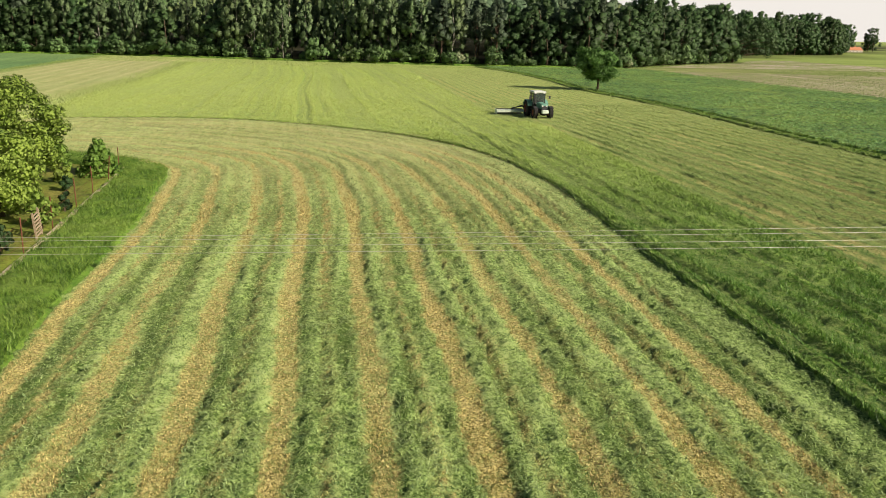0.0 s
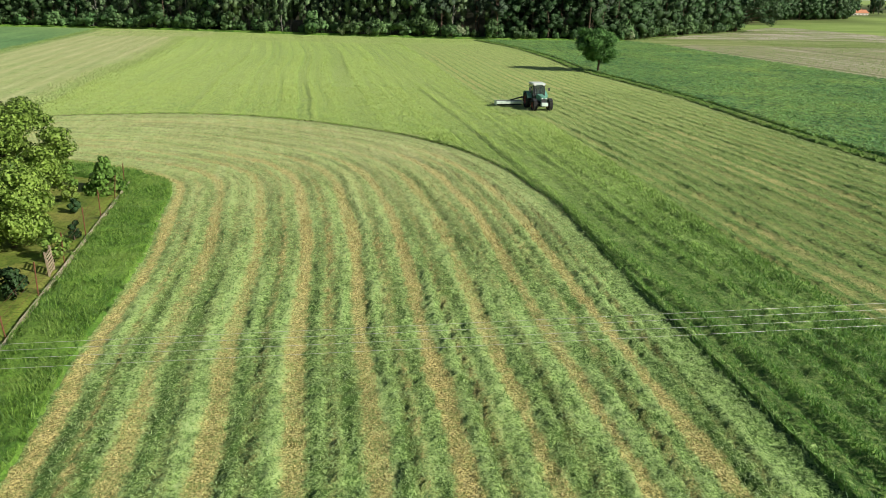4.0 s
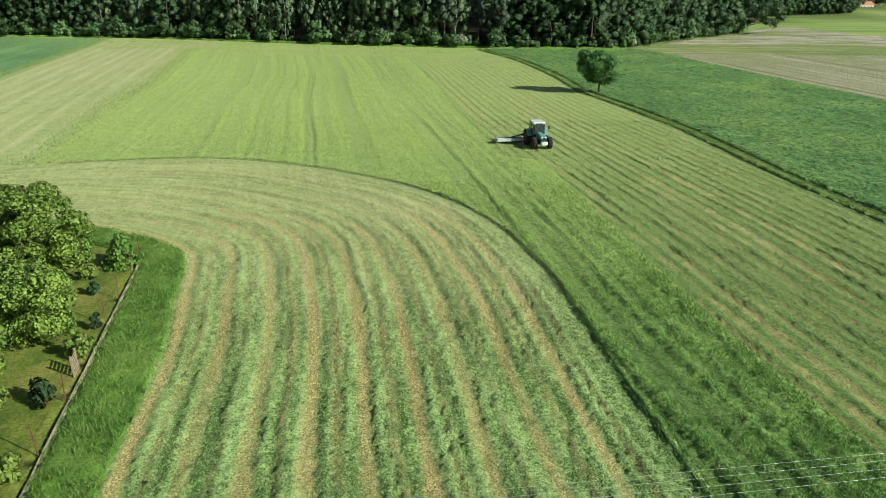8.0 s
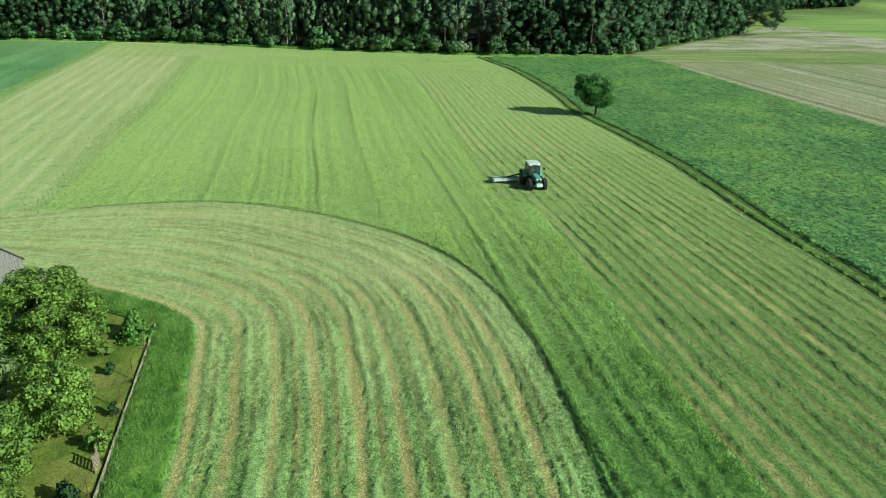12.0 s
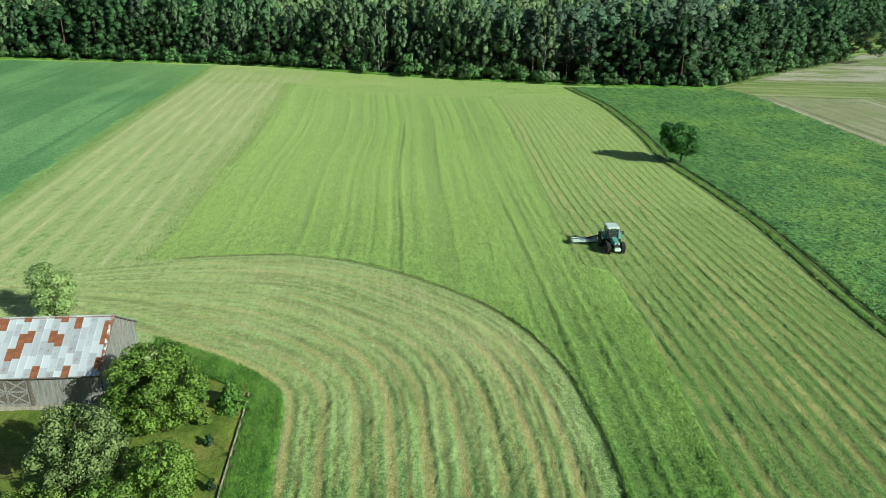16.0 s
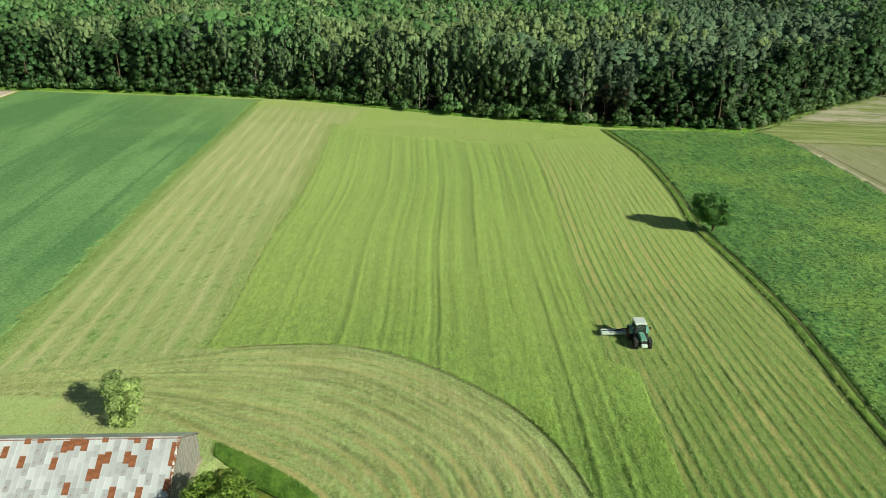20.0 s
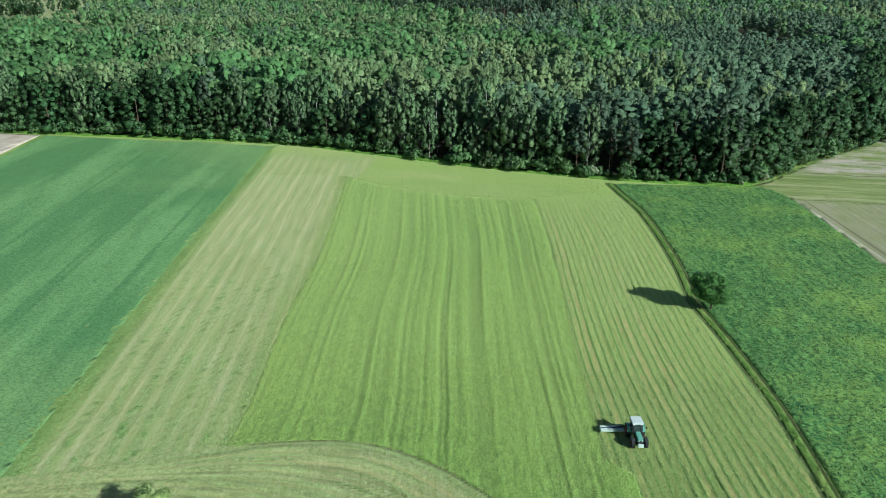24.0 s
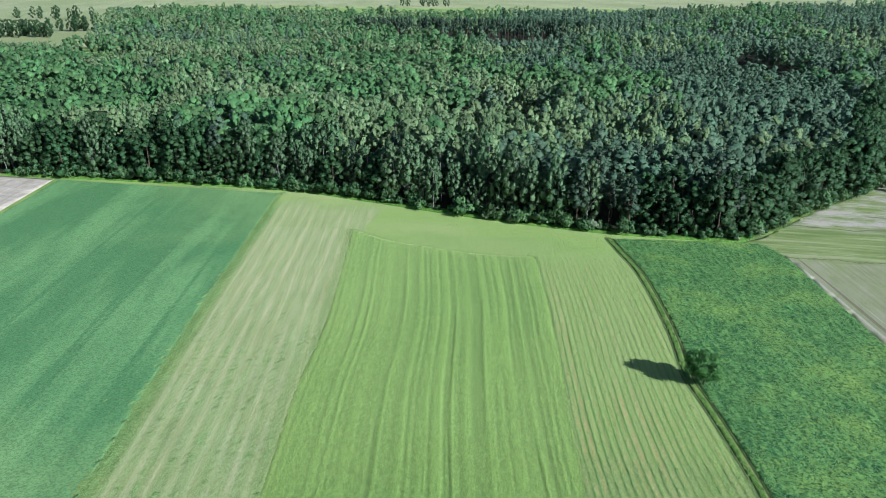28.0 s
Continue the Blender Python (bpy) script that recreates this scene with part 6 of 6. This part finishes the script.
mown_poly = np.vstack([ARC[:ARC_END + 8], TALL_EDGE[:TALL_END + 12][::-1]])
pts = scatter(mown_poly, ((7, 14, 480), (14, 22, 300), (22, 34, 150), (34, 50, 80), (50, 69, 45)), 81)
sv, zv = from_grid(SG, pts[:, 0], pts[:, 1]), from_grid(ZG, pts[:, 0], pts[:, 1])
rg = np.random.RandomState(82)
straw = 0.3 * np.clip((pts[:, 1] - 20) / 20, 0, 1) * (0.3 + 1.4 * value_noise(pts[:, 0] * 0.5, pts[:, 1] * 0.5, 80))
hay_at = (sv < 0.25 + 0.25 * rg.rand(len(pts))) & (rg.rand(len(pts)) > straw)
stub_at = ~hay_at
far_k = np.clip(pts[:, 1] / 22, 1, 1.5)
_, ax, ay, _ = nearest(ARC, pts[:, 0], pts[:, 1])
flow = np.arctan2(ay - pts[:, 1], ax - pts[:, 0]) + 1.57 + np.where(rg.rand(len(pts)) < 0.5, 3.14, 0)
blades("cut_hay", pts[hay_at], zv[hay_at] + 0.015, 0.10 * far_k[hay_at], 0.022 * far_k[hay_at], 0.3, flow[hay_at], 1.1, M["blade_hay"], "loose cut grass lying in rows", 83)
more = scatter(mown_poly, ((7, 14, 520), (14, 22, 340), (22, 36, 170), (36, 52, 60)), 79)
more = more[from_grid(SG, more[:, 0], more[:, 1]) > 0.4]
far_m = np.clip(more[:, 1] / 22, 1, 1.5)
blades("stubble", more, from_grid(ZG, more[:, 0], more[:, 1]) - 0.01, 0.06 * far_m, 0.03 * far_m, 0.7, rg.uniform(0, 6.28, len(more)), 1.0, M["blade_stub"], "short tan stubble standing between the hay rows", 78)
blades("stubble", pts[stub_at], zv[stub_at] - 0.01, 0.05 * far_k[stub_at], 0.026 * far_k[stub_at], 0.75, flow[stub_at], 2.0, M["blade_stub"], "short tan stubble between the hay rows", 84)
pts = scatter(MEADOW, ((10, 25, 640), (25, 40, 360), (40, 60, 150), (60, 90, 60), (90, 130, 26), (130, 180, 14)), 85)
lane = meadow_rows(pts[:, 0], pts[:, 1])
thick = np.random.RandomState(95).rand(len(pts)) < 0.75 + 4.5 * lane
pts, lane = pts[thick], lane[thick]
zv = meadow_height(pts[:, 0], pts[:, 1]) + lane + 0.16 * (value_noise(pts[:, 0] * 2.6, pts[:, 1] * 1.1, 96) - 0.45)
far_k = np.clip(pts[:, 1] / 25, 1, 5)
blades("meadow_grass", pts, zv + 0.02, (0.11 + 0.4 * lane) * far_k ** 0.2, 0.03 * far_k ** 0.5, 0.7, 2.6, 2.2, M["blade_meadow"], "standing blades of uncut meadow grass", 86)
rim = np.random.RandomState(97)
at = rim.uniform(0, ARC_END - 1, 9000)
k = at.astype(int)
step_ = ARC[k + 1] - ARC[k]
spot = ARC[k] + step_ * (at - k)[:, None] + np.stack([step_[:, 1], -step_[:, 0]], 1) * rim.uniform(-0.12, 0.25, 9000)[:, None]
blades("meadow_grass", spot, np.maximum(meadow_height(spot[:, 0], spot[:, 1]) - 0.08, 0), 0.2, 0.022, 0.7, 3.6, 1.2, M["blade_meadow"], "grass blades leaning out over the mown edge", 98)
pts = scatter(tall_poly, ((8, 24, 480), (24, 52, 240)), 87)
blades("rank_grass", pts, 0.10 + 0.2 * value_noise(pts[:, 0] * 1.6, pts[:, 1] * 1.6, 3), 0.2, 0.027, 0.6, 2.6, 2.6, M["blade_tall"], "long rank grass blades by the fence", 88)
right_cut = np.vstack([CUT_NEAR, CUT_FAR, (PATH_LINE[(PATH_LINE[:, 1] < 172)] + [-0.9, 0])[::-1]])
pts = scatter(right_cut, ((12, 45, 300), (45, 90, 130), (90, 172, 40)), 89)
d, _, _, side = nearest(CUT_FLOW, pts[:, 0], pts[:, 1])
row_at = -d * side + 0.5 * (value_noise(pts[:, 0] * 0.06, pts[:, 1] * 0.03, 68) - 0.5) + 0.16 * (value_noise(pts[:, 0] * 0.35, pts[:, 1] * 0.2, 69) - 0.5)
row_own = 0.35 + 0.9 * np.random.RandomState(72).rand(400)[np.floor(row_at / 1.125).astype(int) % 400]
row_at = row_at % 1.125
ridge = row_own * np.exp(-((row_at - 0.56) / 0.17) ** 2) * np.clip(value_noise(pts[:, 0] * 0.9 + 40, pts[:, 1] * 0.5, 87) * 2.6 - 0.55, 0, 1)
ok = rg.rand(len(ridge)) * 0.95 < ridge + 0.16
pts, ridge = pts[ok], ridge[ok]
far_k = np.clip(pts[:, 1] / 26, 1, 2.4)
blades("cut_hay", pts, from_grid(ZG, pts[:, 0], pts[:, 1]) + 0.05 * ridge * rg.rand(len(pts)), 0.12 * far_k, 0.028 * far_k, 0.2, 1.75, 1.2, M["blade_cut"], "freshly cut green grass lying in thin rows", 90)


def sprays(name, places, z, size, material, label, seed):
    """Leafy tufts over a crop."""
    r = np.random.RandomState(seed)
    n = len(places)
    nrm = np.stack([r.normal(0, 0.28, n), r.normal(0, 0.28, n), np.ones(n)], 1)
    v, f = cards(np.stack([places[:, 0], places[:, 1], z + r.uniform(-0.05, 0.1, n)], 1), nrm, size, r)
    tagged(new(name, raw_mesh(name, v, f, material)), label, "crop", kind="stuff")


M["leaf_crop"] = leaf_material("crop_leaves", (0.11, 0.25, 0.10), (0.28, 0.48, 0.175), 0.25, 0.06)
pts = scatter(CROP_RIGHT, ((40, 90, 20), (90, 130, 16), (130, 186, 9)), 91)
keep = value_noise(pts[:, 0] * 0.25, pts[:, 1] * 0.25, 92) + 0.5 * value_noise(pts[:, 0] * 0.9, pts[:, 1] * 0.9, 93) > 0.55
pts = pts[keep]
sprays("crop_leaves", pts, 0.19, 0.18, M["leaf_crop"], "loose leaf tufts of the leafy crop", 94)

# cut grass lying over the standing edge
at = rim.uniform(0, len(CUT_FAR) - 1.01, 7000)
k = at.astype(int)
spot = CUT_FAR[k] + (CUT_FAR[k + 1] - CUT_FAR[k]) * (at - k)[:, None] + np.stack([rim.normal(0, 0.28, 7000), rim.normal(0, 0.2, 7000)], 1)
blades("cut_hay", spot, np.full(7000, 0.07), 0.3, 0.07, 0.15, 1.75, 0.6, M["blade_cut"], "cut grass lying over the standing edge", 104)

# ragged grass along the track
for off, many in ((1.15, 5200), (0.15, 5200), (-0.3, 5200)):
    at = rim.uniform(0, len(PATH_LINE) - 1.01, many)
    k = at.astype(int)
    spot = PATH_LINE[k] + (PATH_LINE[k + 1] - PATH_LINE[k]) * (at - k)[:, None] + np.stack([off + rim.normal(0, 0.12, many), rim.normal(0, 0.2, many)], 1)
    blades("track_grass", spot, np.full(many, 0.08), 0.2, 0.06, 0.6, rim.uniform(0, 6.28, many), 0.5, M["blade_tall"], "ragged grass tufts along the field track", 103)

# thin grass stems added to the leafy crop, so that it pales at low angles
stems_at = scatter(CROP_RIGHT, ((30, 90, 11), (90, 186, 11)), 105)
stems_at = stems_at[value_noise(stems_at[:, 0] * 0.12, stems_at[:, 1] * 0.06, 106) > 0.3]
blades("crop_weeds", stems_at, np.full(len(stems_at), 0.14), 0.24, 0.04, 0.85, 2.6, 2.0, M["blade_pale"], "thin pale grass stems standing in the crop", 107)

# sparse weeds on the bare field
soil_rows = scatter(soil_poly, ((60, 120, 6.0), (120, 180, 5.0), (180, 203, 6.0), (203, 282, 2.5)), 99)
weedy = value_noise(soil_rows[:, 0] * 0.03 + 3, soil_rows[:, 1] * 0.03, 100) + 0.25 * value_noise(soil_rows[:, 0] * 0.3, soil_rows[:, 1] * 0.3, 101) > 0.25
soil_rows = soil_rows[weedy]
blades("field_weeds", soil_rows, np.full(len(soil_rows), 0.03), 0.26, 0.075, 0.8, 2.6, 2.0, M["blade_pale"], "sparse green weeds on the bare field", 102)

# weedy rims between the fields
for name, line, off, wide, many, mat, label in (("rim_weeds", STRIP_LEFT, -1.6, 0.8, 9000, "blade_pale", "yellow-green weeds along the cereal field's edge"),
                                                ("rim_grass", STRIP_RIGHT, -0.6, 1.3, 12000, "blade_cut", "uneven grass along the edge of the pale strip"),
                                                ("rim_grass", WOOD_EDGE[(WOOD_EDGE[:, 0] > 43) & (WOOD_EDGE[:, 0] < 104)], 2.6, 1.3, 9000, "blade_pale", "bright grass between the bare field and the wood")):
    at = rim.uniform(0, len(line) - 1.01, many)
    k = at.astype(int)
    spot = line[k] + (line[k + 1] - line[k]) * (at - k)[:, None] + np.stack([off + rim.normal(0, wide, many), rim.normal(0, 0.3, many)], 1)
    blades(name, spot, np.full(many, 0.03), 0.26, 0.09, 0.5, rim.uniform(0, 6.28, many), 0.5, M[mat], label, 108)
head_poly = np.vstack([HEADLAND, CUT_FAR[-1:], [(6, 178), (3, 187), (-29, 193), (-67, 203), (-91, 205), (-84, 176)]])
head_at = scatter(head_poly, ((165, 206, 7.0),), 109)
blades("headland_grass", head_at, np.full(len(head_at), 0.0), 0.24, 0.12, 0.45, 2.6, 2.2, M["blade_cut"], "short rough grass of the headland below the wood", 110)
